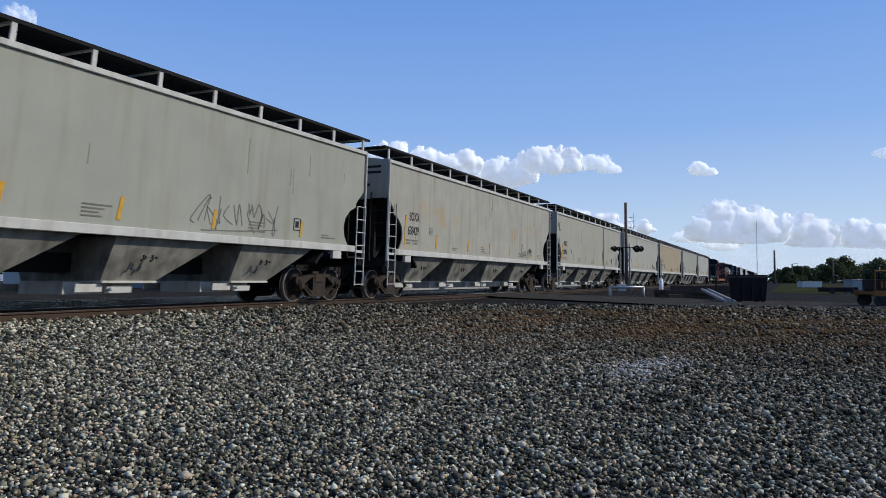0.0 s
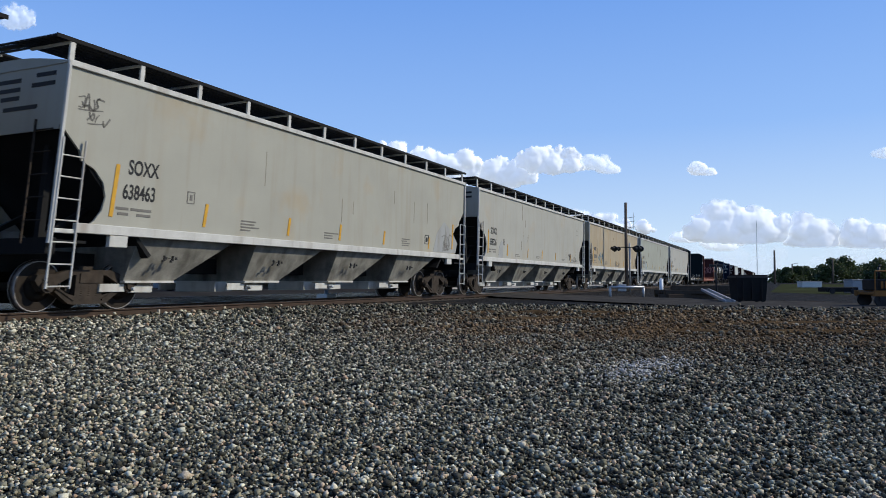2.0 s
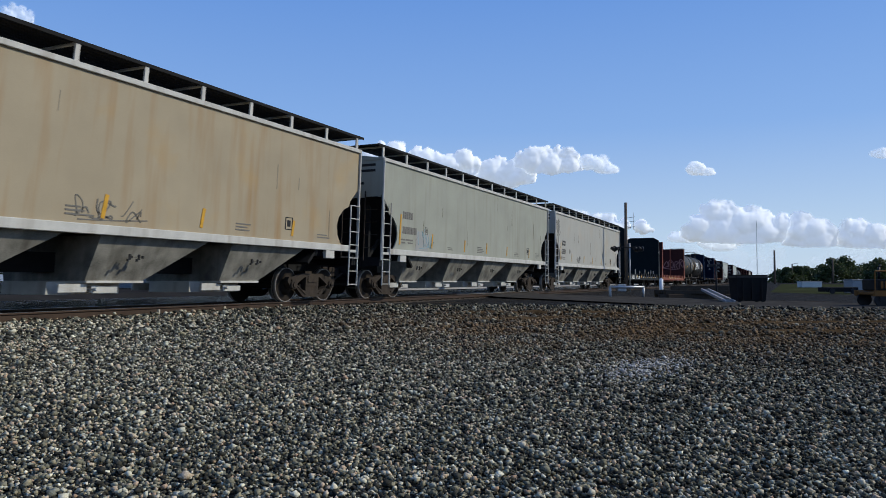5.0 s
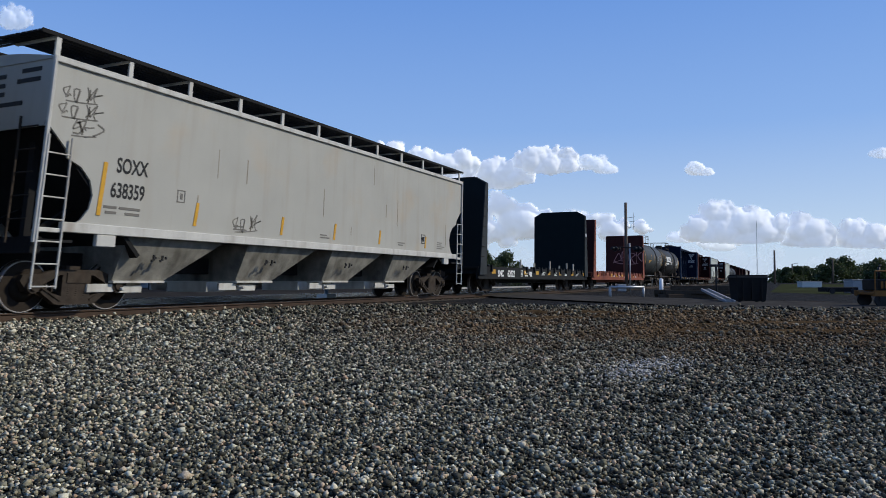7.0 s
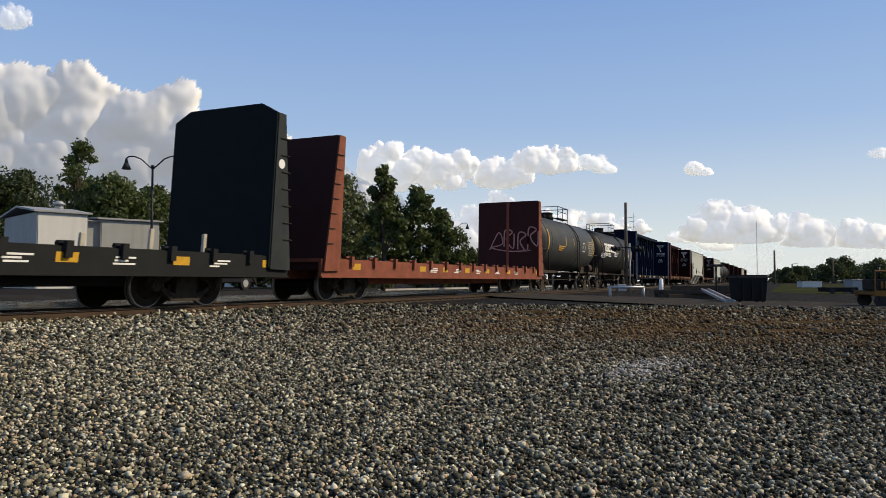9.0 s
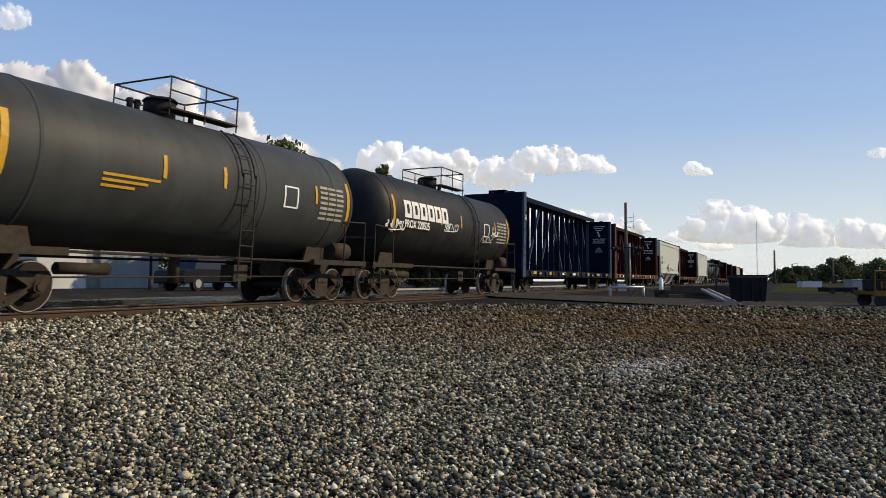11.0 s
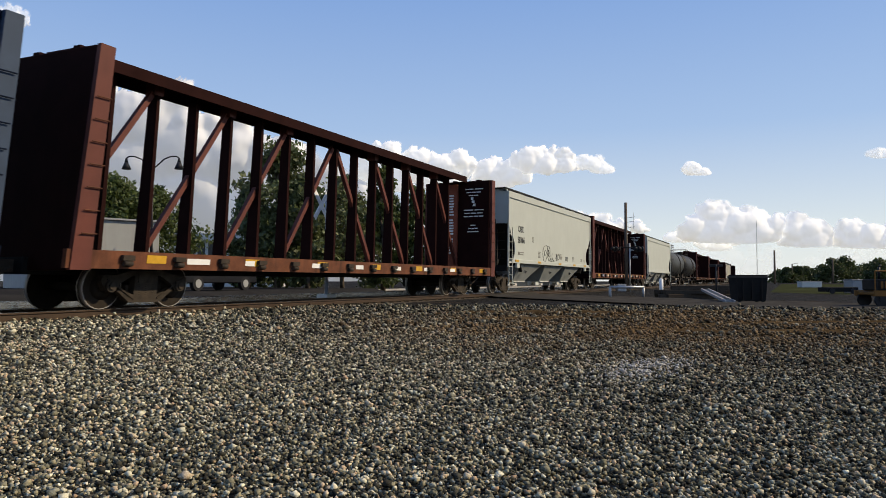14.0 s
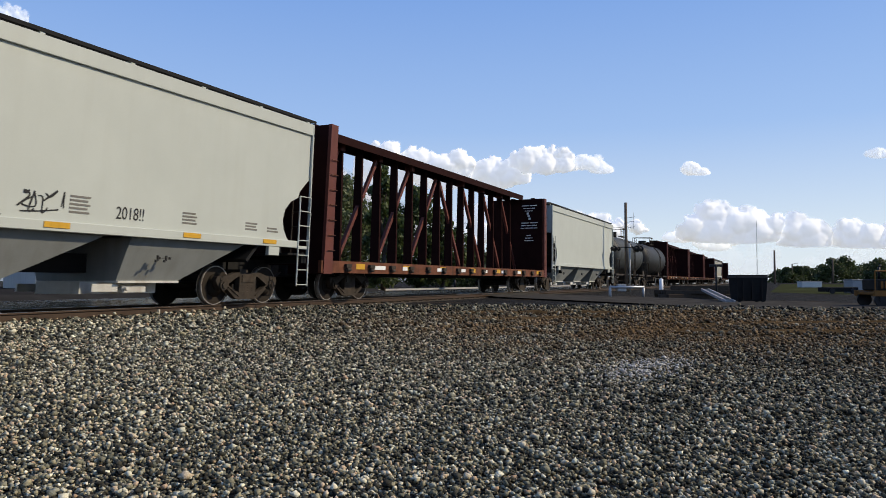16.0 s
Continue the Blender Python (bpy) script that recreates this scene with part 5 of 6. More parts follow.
tree(37.6, 57.2, 9.3, 4.4, 1, M_LEAF3, "dark green broad tree behind the sheds")
tree(40.3, 56.2, 9.6, 4.2, 2, M_LEAF3, "dark green broad tree behind the sheds")
tree(42.0, 51.0, 8.8, 4.0, 12, M_LEAF, "green bushy tree behind the sheds", bottom=0.1)
tree(37.4, 46.2, 11.1, 1.7, 3, M_LEAF, "tall young tree with a thin ragged top", clumps=42, per=60, bottom=0.35, pointed=1.2)
tree(38.0, 43.6, 8.0, 3.3, 4, M_LEAF, "green bushy tree behind the sheds", bottom=0.1)
tree(43.2, 45.0, 8.2, 3.6, 5, M_LEAF, "green bushy tree behind the sheds", bottom=0.1)
tree(37.6, 28.6, 9.9, 2.7, 6, M_LEAF2, "loose pale-leaved poplar with gaps in its crown", clumps=90, per=105, bottom=0.08, pointed=0.9)
tree(38.4, 31.5, 6.8, 2.0, 7, M_LEAF2, "smaller pale-leaved tree beside the poplar", clumps=65, per=120, bottom=0.08)
tree(37.4, 26.2, 7.2, 1.7, 8, M_LEAF2, "smaller pale-leaved tree beside the poplar", clumps=60, per=120, bottom=0.08)
tree(49.5, 31.4, 8.9, 3.3, 9, M_LEAF2, "broad pale green tree", bottom=0.06, clumps=75)
tree(45.5, 25.5, 9.0, 1.5, 15, M_LEAF, "slender dark green tree", bottom=0.06, clumps=45)
tree(56.0, 31.2, 8.4, 3.0, 10, M_LEAF, "dense green tree by the crossing", bottom=0.05, clumps=75)
tree(57.3, 28.6, 8.9, 2.3, 11, M_LEAF, "dense green tree by the crossing", bottom=0.05, clumps=75, pointed=0.9)
tree(59.0, 27.2, 7.2, 2.2, 13, M_LEAF, "dense green tree by the crossing", bottom=0.05, clumps=60)
for i, (x, y, h, r) in enumerate([(82, 38.5, 4.4, 3.0), (86, 36.0, 4.6, 3.2), (95, 40.0, 4.6, 3.2), (102, 40.5, 5.0, 3.4), (112, 40, 5.0, 3.4)]):
    tree(x, y, h, r, 40 + i, M_LEAF3, "low dark green shrubbery tree in the distance", bottom=0.02, clumps=45, per=70, size=0.2)
for i, (x, y, h, r) in enumerate([(287, -2.3, 5.2, 3.6), (298, -5.6, 5.8, 4.2), (334, -9.6, 6.4, 5.2), (337, -15.9, 7.0, 5.0), (312, -18.0, 9.0, 5.4), (320, -22.6, 9.4, 5.8), (340, -27.5, 7.0, 5.0),
                                  (346, -35.8, 8.6, 6.0), (300, -32.0, 8.0, 5.5), (420, 0.5, 6.0, 5.0), (440, -6, 7.0, 6.0), (450, -20, 7.0, 7.0), (430, -40, 9, 7.0)]):
    tree(x, y, h, r, 60 + i, M_LEAF3, "distant round green tree beyond the yard", bottom=0.03, clumps=45, per=60, size=0.42)

# ---- street furniture ----
M_IRON = mat("dark_iron", (0.02, 0.02, 0.022), 0.5, var=0.15)
M_GALV = mat("galvanised_steel", (0.42, 0.43, 0.43), 0.5, metal=0.5, var=0.15)
M_SIGNWHITE = mat("sign_white", (0.78, 0.78, 0.76), 0.5, var=0.08)
M_ROOFGREY = mat("roof_grey", (0.30, 0.31, 0.31), 0.6, var=0.1)
M_POLEWOOD = mat("pole_wood", (0.13, 0.10, 0.075), 0.9, var=0.25)


def twin_lamp(x, y, h, rz, label):
    t = thing("street_lamp", x, y, 0, label, "street lamp", "street lamps", rz)
    bm = bmesh.new()
    cyl(bm, (0, 0, 0), (0, 0, 0.9), 0.16, 12, 0.11)
    cyl(bm, (0, 0, 0.9), (0, 0, h - 0.5), 0.075, 10, 0.055)
    cyl(bm, (0, 0, h - 0.5), (0, 0, h - 0.35), 0.09, 10)
    part("pole", bm, M_IRON, t)
    for s in (-1, 1):
        bm = bmesh.new()
        pts = [Vector((s * a, 0, h + b)) for a, b in ((0.0, -0.55), (0.25, -0.35), (0.6, -0.02), (0.95, 0.12), (1.25, 0.12), (1.38, 0.02))]
        for a, b in zip(pts, pts[1:]):
            cyl(bm, a, b, 0.035, 6)
        part("arm", bm, M_IRON, t)
        bm = bmesh.new()
        cyl(bm, (s * 1.38, 0, h + 0.02), (s * 1.38, 0, h - 0.18), 0.05, 10, 0.09)
        cyl(bm, (s * 1.38, 0, h - 0.18), (s * 1.38, 0, h - 0.55), 0.09, 12, 0.24)
        part("shade", bm, M_IRON, t, "dark bell-shaped shade")
    return t


twin_lamp(28.3, 29.6, 7.1, -66, "black ornamental street lamp with two bell shades")
twin_lamp(75.1, 32.9, 7.1, -66, "black ornamental street lamp with two bell shades, far off")


def crossbuck(x, y):
    t = thing("crossing_signal", x, y, 0, "white crossbuck sign on a pale post behind the track", "crossing signal")
    bm = bmesh.new()
    cyl(bm, (0, 0, 0), (0, 0, 3.9), 0.07, 10)
    box(bm, -0.25, 0.25, -0.25, 0.25, 0, 0.25)
    part("post", bm, M_GALV, t, "pale steel post")
    for s in (-1, 1):
        bm = bmesh.new()
        beam(bm, (-0.36, -0.10 - 0.012 * s, 3.5 - s * 0.5), (0.36, -0.10 - 0.012 * s, 3.5 + s * 0.5), 0.17, 0.02)
        ob = part("crossbuck_blade", bm, M_SIGNWHITE, t, "white crossbuck blade")
        ob.matrix_basis = pose(-0.42, 0, 0)
    t.matrix_basis = pose(x, y, 0, 0, 0, -8)
    return t


crossbuck(22.8, 15.15)


def signal_mast(x, y):
    t = thing("crossing_signal", x, y, 0, "tall dark pole with crossing flashers beside the road", "crossing signal", rz=-62)
    bm = bmesh.new()
    cyl(bm, (0, 0, 0), (0, 0, 6.3), 0.12, 10, 0.10)
    part("pole", bm, M_POLEWOOD, t)
    bm = bmesh.new()
    cyl(bm, (0.22, -0.1, 0), (0.22, -0.1, 3.4), 0.06, 10)
    part("signal_post", bm, M_GALV, t, "silver signal post")
    bm = bmesh.new()
    cyl(bm, (-0.85, -0.15, 3.12), (1.0, -0.15, 3.12), 0.035, 6)
    part("crossarm", bm, M_IRON, t)
    for x0, r in ((-0.85, 0.20), (-0.55, 0.14), (0.75, 0.25), (1.05, 0.20)):
        bm = bmesh.new()
        cyl(bm, (x0, -0.15, 3.0), (x0 - 0.05, -0.20, 3.0), r, 14)
        cyl(bm, (x0 - 0.05, -0.2, 3.0), (x0 - 0.3, -0.35, 3.04), r * 0.55, 12)
        part("flasher", bm, M_IRON, t, "black flasher with hood")
    bm = bmesh.new()
    for z in (4.5, 4.9, 5.2):
        cyl(bm, (0.1, 0, z), (0.65, 0, z + 0.1), 0.018, 5)
    cyl(bm, (0.55, 0, 4.4), (0.55, 0, 5.6), 0.015, 5)
    part("antenna", bm, M_GALV, t, "small antenna on brackets")
    bm = bmesh.new()
    box(bm, -0.7, -0.1, -0.3, 0.3, 0, 0.5)
    part("relay_box", bm, M_GALV, t, "low silver relay box", 0.02)
    return t


signal_mast(52.7, 9.85)

t = thing("guard_rail", 32.4, 6.05, 0, "pale grey bent pipe guard rail by the road", "guard rail", rz=-66)
for s in (-1, 1):
    bm = bmesh.new()
    cyl(bm, (s * 0.72, 0, -0.05), (s * 0.72, 0, 0.48), 0.06, 8)
    part("post", bm, M_GALV, t)
bm = bmesh.new()
cyl(bm, (-0.76, 0, 0.46), (0.76, 0, 0.46), 0.06, 8)
part("pipe", bm, M_GALV, t)
bm = bmesh.new()
cyl(bm, (0, 0, -0.05), (0, 0, 0.80), 0.085, 14)
cyl(bm, (0, 0, 0.80), (0, 0, 0.84), 0.085, 14, 0.04)
t = thing("bollard", 32.6, 4.62, 0, "white painted steel bollard by the road", "bollard")
part("shaft", bm, M_SIGNWHITE, t)


def dumpster(x, y, rz):
    t = thing("dumpster", x, y, 0, "black steel dumpster standing on the gravel", "dumpster", rz=rz)
    t.scale = (0.80, 0.55, 0.96)
    bm = bmesh.new()
    loft(bm, [[(-0.60, -0.42, 0.08), (0.60, -0.42, 0.08), (0.60, 0.42, 0.08), (-0.60, 0.42, 0.08)], [(-0.66, -0.52, 0.86), (0.66, -0.52, 0.86), (0.66, 0.52, 0.86), (-0.66, 0.52, 0.86)]])
    for k in (-0.4, 0, 0.4):
        box(bm, k - 0.03, k + 0.03, -0.55, -0.44, 0.1, 0.84)
    part("body", bm, M_DARK, t)
    bm = bmesh.new()
    box(bm, -0.70, 0.70, -0.56, 0.56, 0.86, 0.93)
    part("rim", bm, M_IRON, t, "", 0.01)
    for s in (-1, 1):
        bm = bmesh.new()
        box(bm, s * 0.34 - 0.32, s * 0.34 + 0.32, -0.53, 0.53, 0.93, 0.97)
        part("lid", bm, M_DARK, t, "black lid", 0.01)
        for e in (-1, 1):
            bm = bmesh.new()
            cyl(bm, (s * 0.5, e * 0.35 - 0.03, 0.05), (s * 0.5, e * 0.35 + 0.03, 0.05), 0.07, 10)
            part("caster", bm, M_IRON, t)
    return t


dumpster(26.3, 0.95, -60)
t = thing("sign_post", 30.6, 2.25, 0, "dark post with a flat cross plate beside the dumpster", "sign post", rz=-66)
bm = bmesh.new()
cyl(bm, (0, 0, 0), (0, 0, 1.36), 0.04, 8)
part("post", bm, M_IRON, t)
bm = bmesh.new()
box(bm, -0.26, 0.26, -0.03, 0.03, 1.28, 1.38)
part("plate", bm, M_IRON, t, "", 0.008)

t = thing("ladder", 0, 0, 0, "white slatted ladder lying aslant on the ground", "ladder")
a, b = Vector((25.6, 1.45, 0.05)), Vector((31.5, 2.75, 0.38))
side = (b - a).normalized().cross(Vector((0, 0, 1))).normalized() * 0.13
for s in (-1, 1):
    bm = bmesh.new()
    beam(bm, a + side * s, b + side * s, 0.09, 0.06)
    part("stile", bm, M_CONCRETE, t)
for i in range(9):
    p = a.lerp(b, (i + 0.5) / 9)
    bm = bmesh.new()
    beam(bm, p - side, p + side, 0.10, 0.05)
    part("rung", bm, M_CONCRETE, t)

t = thing("survey_stake", 11.15, 11.43, 0, "short pale wooden stake beside the rail", "stake")
bm = bmesh.new()
box(bm, -0.02, 0.02, -0.02, 0.02, -0.02, 0.15)
part("shaft", bm, M_STAKE, t)

# a heap of old ties beside the road
rnd = random.Random(9)
for i in range(9):
    bm = bmesh.new()
    box(bm, -1.25, 1.25, -0.115, 0.115, 0, 0.18)
    ob = tagged(new("railroad_tie", mesh_of("railroad_tie", bm, M_TIE, 0.012)), "discarded dark wooden railroad tie in a heap", "railroad tie", "heap of ties")
    ob.matrix_basis = pose(32.4 + rnd.uniform(-0.5, 0.5), 3.3 + 0.25 * (i % 4 - 1.5), 0.18 * (i // 4), 0, 0, rnd.uniform(-75, -52))

# yellow track machine at the edge of the yard
t = thing("track_machine", 24.3, -2.9, 0, "yellow-orange rail maintenance machine parked on the yard", "track machine", rz=-66)
M_MACH = mat("machine_yellow", (0.22, 0.095, 0.022), 0.55, var=0.2, scale=3, streak=0.5)
M_MACHDARK = mat("machine_grime", (0.025, 0.021, 0.016), 0.8, var=0.4, scale=5)
bm = bmesh.new()
for y in (-0.52, 0.46):
    box(bm, -0.80, 2.2, y, y + 0.06, 0.30, 0.46)
box(bm, -0.74, 2.1, -0.44, 0.44, 0.34, 0.42)
part("chassis", bm, M_MACH, t, "yellow-orange frame", 0.008)
bm = bmesh.new()
box(bm, -0.62, 0.15, -0.42, 0.42, 0.46, 0.78)
part("engine_hood", bm, M_MACHDARK, t, "grimy engine cover", 0.03)
for k in range(6):
    bm = bmesh.new()
    box(bm, -0.56 + k * 0.11, -0.50 + k * 0.11, -0.445, -0.425, 0.52, 0.72)
    part("louvre", bm, M_MACH, t)
bm = bmesh.new()
cyl(bm, (-0.30, 0.1, 0.78), (-0.30, 0.1, 1.12), 0.035, 10)
cyl(bm, (-0.30, 0.1, 1.12), (-0.24, 0.1, 1.18), 0.03, 10)
part("exhaust", bm, M_IRON, t)
for x in (0.35, 1.15, 2.0):
    for y in (-0.48, 0.44):
        bm = bmesh.new()
        box(bm, x, x + 0.06, y, y + 0.05, 0.46, 1.30)
        part("cab_post", bm, M_MACH, t)
bm = bmesh.new()
box(bm, 0.42, 2.0, -0.42, 0.42, 0.46, 0.82)
part("cab_panel", bm, M_MACHDARK, t, "dark cab side", 0.02)
bm = bmesh.new()
box(bm, 0.25, 2.15, -0.56, 0.56, 1.30, 1.37)
part("roof", bm, M_MACH, t, "", 0.015)
for z in (0.62, 0.80):
    bm = bmesh.new()
    box(bm, 0.3, 2.1, -0.535, -0.50, z, z + 0.05)
    part("side_rail", bm, M_MACH, t)
for x in (-0.55, 0.45, 1.6):
    for e in (-1, 1):
        bm = bmesh.new()
        cyl(bm, (x, e * 0.40, 0.2), (x, e * 0.47, 0.2), 0.2, 18)
        cyl(bm, (x, e * 0.47, 0.2), (x, e * 0.50, 0.2), 0.09, 12)
        part("wheel", bm, M_IRON, t)
for x in (-0.76, -0.30, 0.22):
    bm = bmesh.new()
    cyl(bm, (x, -0.5, 0.46), (x, -0.5, 1.0), 0.018, 6)
    part("rail_post", bm, M_MACH, t)
bm = bmesh.new()
cyl(bm, (-0.76, -0.5, 1.0), (0.25, -0.5, 1.0), 0.018, 6)
part("handrail", bm, M_MACH, t)
t = thing("storage_tank", 50.32, -4.21, 0, "pale grey storage container in the far yard", "container", rz=-66)
bm = bmesh.new()
box(bm, -0.55, 0.55, -0.5, 0.5, 0, 0.75)
part("body", bm, M_ROOFGREY, t, "", 0.05)
bm = bmesh.new()
box(bm, -0.58, 0.58, -0.53, 0.53, 0.75, 0.82)
part("lid", bm, M_CONCRETE, t, "", 0.02)
t = thing("flat_trailer", 47.58, -3.02, 0, "low dark flat trailer parked in the yard", "trailer", rz=-66)
bm = bmesh.new()
box(bm, -0.9, 0.9, -0.5, 0.5, 0.12, 0.38)
part("deck", bm, M_DARK, t, "", 0.02)
for x in (-0.6, 0.6):
    bm = bmesh.new()
    cyl(bm, (x, -0.6, 0.15), (x, -0.5, 0.15), 0.15, 14)
    part("wheel", bm, M_IRON, t)


def utility_pole(x, y, h, arm, label):
    t = thing("utility_pole", x, y, 0, label, "utility pole")
    bm = bmesh.new()
    cyl(bm, (0, 0, 0), (0, 0, h), 0.28, 8, 0.20)
    part("pole", bm, M_POLEWOOD, t)
    if arm:
        bm = bmesh.new()
        cyl(bm, (0, 0, h - 0.1), (0.3, -1.3, h + 0.3), 0.10, 6)
        box(bm, 0.1, 0.6, -1.9, -1.1, h + 0.2, h + 0.4)
        part("lamp_arm", bm, M_GALV, t)
    return t


utility_pole(203, 1.06, 8.5, False, "plain wooden utility pole in the distance")
utility_pole(288, -4.15, 6.8, True, "distant street lamp on a pole")
utility_pole(300, -17.6, 8.8, False, "distant wooden pole among the trees")
t = thing("radio_mast", 1631, 41, 0, "thin lattice radio mast far on the horizon", "radio mast")
for i in range(3):
    bm = bmesh.new()
    a = i * 2.094
    cyl(bm, (0.8 * math.cos(a), 0.8 * math.sin(a), 0), (0.8 * math.cos(a), 0.8 * math.sin(a), 125), 0.16, 5)
    part("leg", bm, M_ROOFGREY, t)
bm = bmesh.new()
for k in range(40):
    z = k * 3.1
    for i in range(3):
        a, b = i * 2.094, (i + 1) * 2.094
        cyl(bm, (0.8 * math.cos(a), 0.8 * math.sin(a), z), (0.8 * math.cos(b), 0.8 * math.sin(b), z + 3.1), 0.07, 4)
part("lattice", bm, M_ROOFGREY, t)

# ---- buildings ----
M_PANEL = mat("ribbed_panel", (0.33, 0.34, 0.33), 0.6, var=0.08, scale=1.0, streak=0.2)
M_WALLWHITE = mat("wall_white", (0.60, 0.60, 0.57), 0.7, var=0.06, scale=1.0, streak=0.15)
M_GLASS = mat("window_glass", (0.03, 0.035, 0.04), 0.1, var=0.1)


def shed(name, x, y, rz, w, d, h, ridge, wall, front, label, vent=False, ribs=True):
    t = thing(name, x, y, 0, label, "shed", rz=rz)
    bm = bmesh.new()
    box(bm, 0, w, 0, d, 0, h)
    part("wall", bm, wall, t)
    bm = bmesh.new()
    e = 0.25
    loft(bm, [[(xx, -e, h), (xx, d / 2, h + ridge), (xx, d + e, h), (xx, d + e, h + 0.1), (xx, d / 2, h + ridge + 0.12), (xx, -e, h + 0.1)] for xx in (-e, w + e)])
    part("roof", bm, M_ROOFGREY, t)
    if ribs:
        bm = bmesh.new()
        n = int(w / 0.5)
        for i in range(n + 1):
            box(bm, i * w / n - 0.03, i * w / n + 0.03, -0.04, 0.0, 0, h - 0.02)
        part("wall_ribs", bm, wall, t)
    bm = bmesh.new()
    box(bm, 0.03, w - 0.03, -0.07, -0.045, 0.05, h - 0.05)
    part("front_panel", bm, front, t)
    if vent:
        bm = bmesh.new()
        cyl(bm, (w * 0.8, d / 2, h + ridge), (w * 0.8, d / 2, h + ridge + 0.35), 0.25, 12)
        cyl(bm, (w * 0.8, d / 2, h + ridge + 0.35), (w * 0.8, d / 2, h + ridge + 0.6), 0.42, 12, 0.15)
        part("roof_vent", bm, M_GALV, t, "silver turbine vent")
    return t


shed("metal_shed", 28.84, 39.09, -20, 2.75, 6.5, 4.75, 0.45, M_PANEL, M_WALLWHITE, "grey metal shed with a white front and roof vent", True)
shed("storage_container", 31.75, 39.62, -24, 1.7, 2.6, 4.45, 0.10, M_ROOFGREY, M_ROOFGREY, "grey storage container beside the shed")
shed("storage_container", 32.95, 38.75, -24, 3.6, 2.6, 4.6, 0.12, M_PANEL, M_PANEL, "pale grey storage container beside the shed")
t = thing("pavilion", 71.8, 71.4, 0, "white flat-roofed building with a row of windows", "building", rz=-65)
bm = bmesh.new()
box(bm, 0, 13, 0, 8, 0, 6.0)
part("wall", bm, M_WALLWHITE, t)
bm = bmesh.new()
box(bm, -0.6, 13.6, -0.6, 8.6, 6.0, 6.9)
part("roof", bm, M_WALLWHITE, t, "white fascia and flat roof")
for i in range(9):
    bm = bmesh.new()
    box(bm, 0.5 + i * 1.38, 1.45 + i * 1.38, -0.06, 0.02, 3.9, 5.6)
    part("window", bm, M_GLASS, t)
# made-up box for the small white shapes, sized to fit the camera's view
t = thing("storage_box", 94.92, -3.14, 0, "low white box standing in for small white shapes beyond the yard", "storage box", rz=-66)
bm = bmesh.new()
box(bm, -1.15, 1.15, -0.6, 0.6, 0.0, 0.62)
part("body", bm, M_WALLWHITE, t, "", 0.03)
bm = bmesh.new()
box(bm, -1.2, 1.2, -0.65, 0.65, 0.62, 0.70)
part("lid", bm, M_ROOFGREY, t, "", 0.02)
bm = bmesh.new()
bmesh.ops.create_grid(bm, x_segments=2, y_segments=2, size=1)
for v in bm.verts:
    v.co = Vector((120 + v.co.x * 72 + v.co.y * 4, -4.4 - v.co.x * 3.0 + v.co.y * (4.5 + v.co.x * 2.5), 0.006))
M_GRASS = mat("grass", (0.045, 0.050, 0.024), 0.95, var=0.35, scale=0.3, bump=0.6, fine=4, spec=0.0)
tagged(new("lawn", mesh_of("lawn", bm, M_GRASS)), "dry green grass strip beyond the yard", "lawn", kind="structure")


def parked_car(name, x, y, rz, paint, label, L=4.5, H=1.45, pickup=False):
    t = thing(name, x, y, 0.283, label, "car", rz=rz)
    W = 0.88
    bm = bmesh.new()
    prof = [(0, 0.35), (0, 0.75), (0.15, 0.85), (1.1, 0.95), (L - 0.9, 0.98), (L - 0.1, 0.92), (L, 0.7), (L, 0.35)]
    prism(bm, prof, -W, W)
    part("body", bm, paint, t, "", 0.04)
    bm = bmesh.new()
    a, b = (1.2, 2.6) if pickup else (1.0, L - 0.7)
    loft(bm, [[(a, -W + 0.05, 0.95), (b, -W + 0.05, 0.95), (b, W - 0.05, 0.95), (a, W - 0.05, 0.95)], [(a + 0.7, -W + 0.2, H - 0.06), (b - 0.4, -W + 0.2, H - 0.06), (b - 0.4, W - 0.2, H - 0.06), (a + 0.7, W - 0.2, H - 0.06)]])
    part("windows", bm, M_GLASS, t, "dark tinted windows")
    bm = bmesh.new()
    box(bm, a + 0.66, b - 0.36, -W + 0.18, W - 0.18, H - 0.06, H)
    part("roof", bm, paint, t, "", 0.02)
    for xx in (0.85, L - 0.9):
        for s in (-1, 1):
            bm = bmesh.new()
            cyl(bm, (xx, s * (W - 0.2), 0.33), (xx, s * (W + 0.01), 0.33), 0.33, 18)
            w_ = part("wheel", bm, M_IRON, t)
            bm = bmesh.new()
            cyl(bm, (xx, s * (W + 0.01), 0.33), (xx, s * (W + 0.025), 0.33), 0.19, 12)
            part("hub", bm, M_ROOFGREY, w_)
    return t


M_CARDARK = mat("car_dark", (0.010, 0.011, 0.014), 0.45, var=0.1)
parked_car("parked_car", 29.0, 24.2, 180, M_CARDARK, "dark parked estate car on the asphalt lot", 4.9, 1.6)

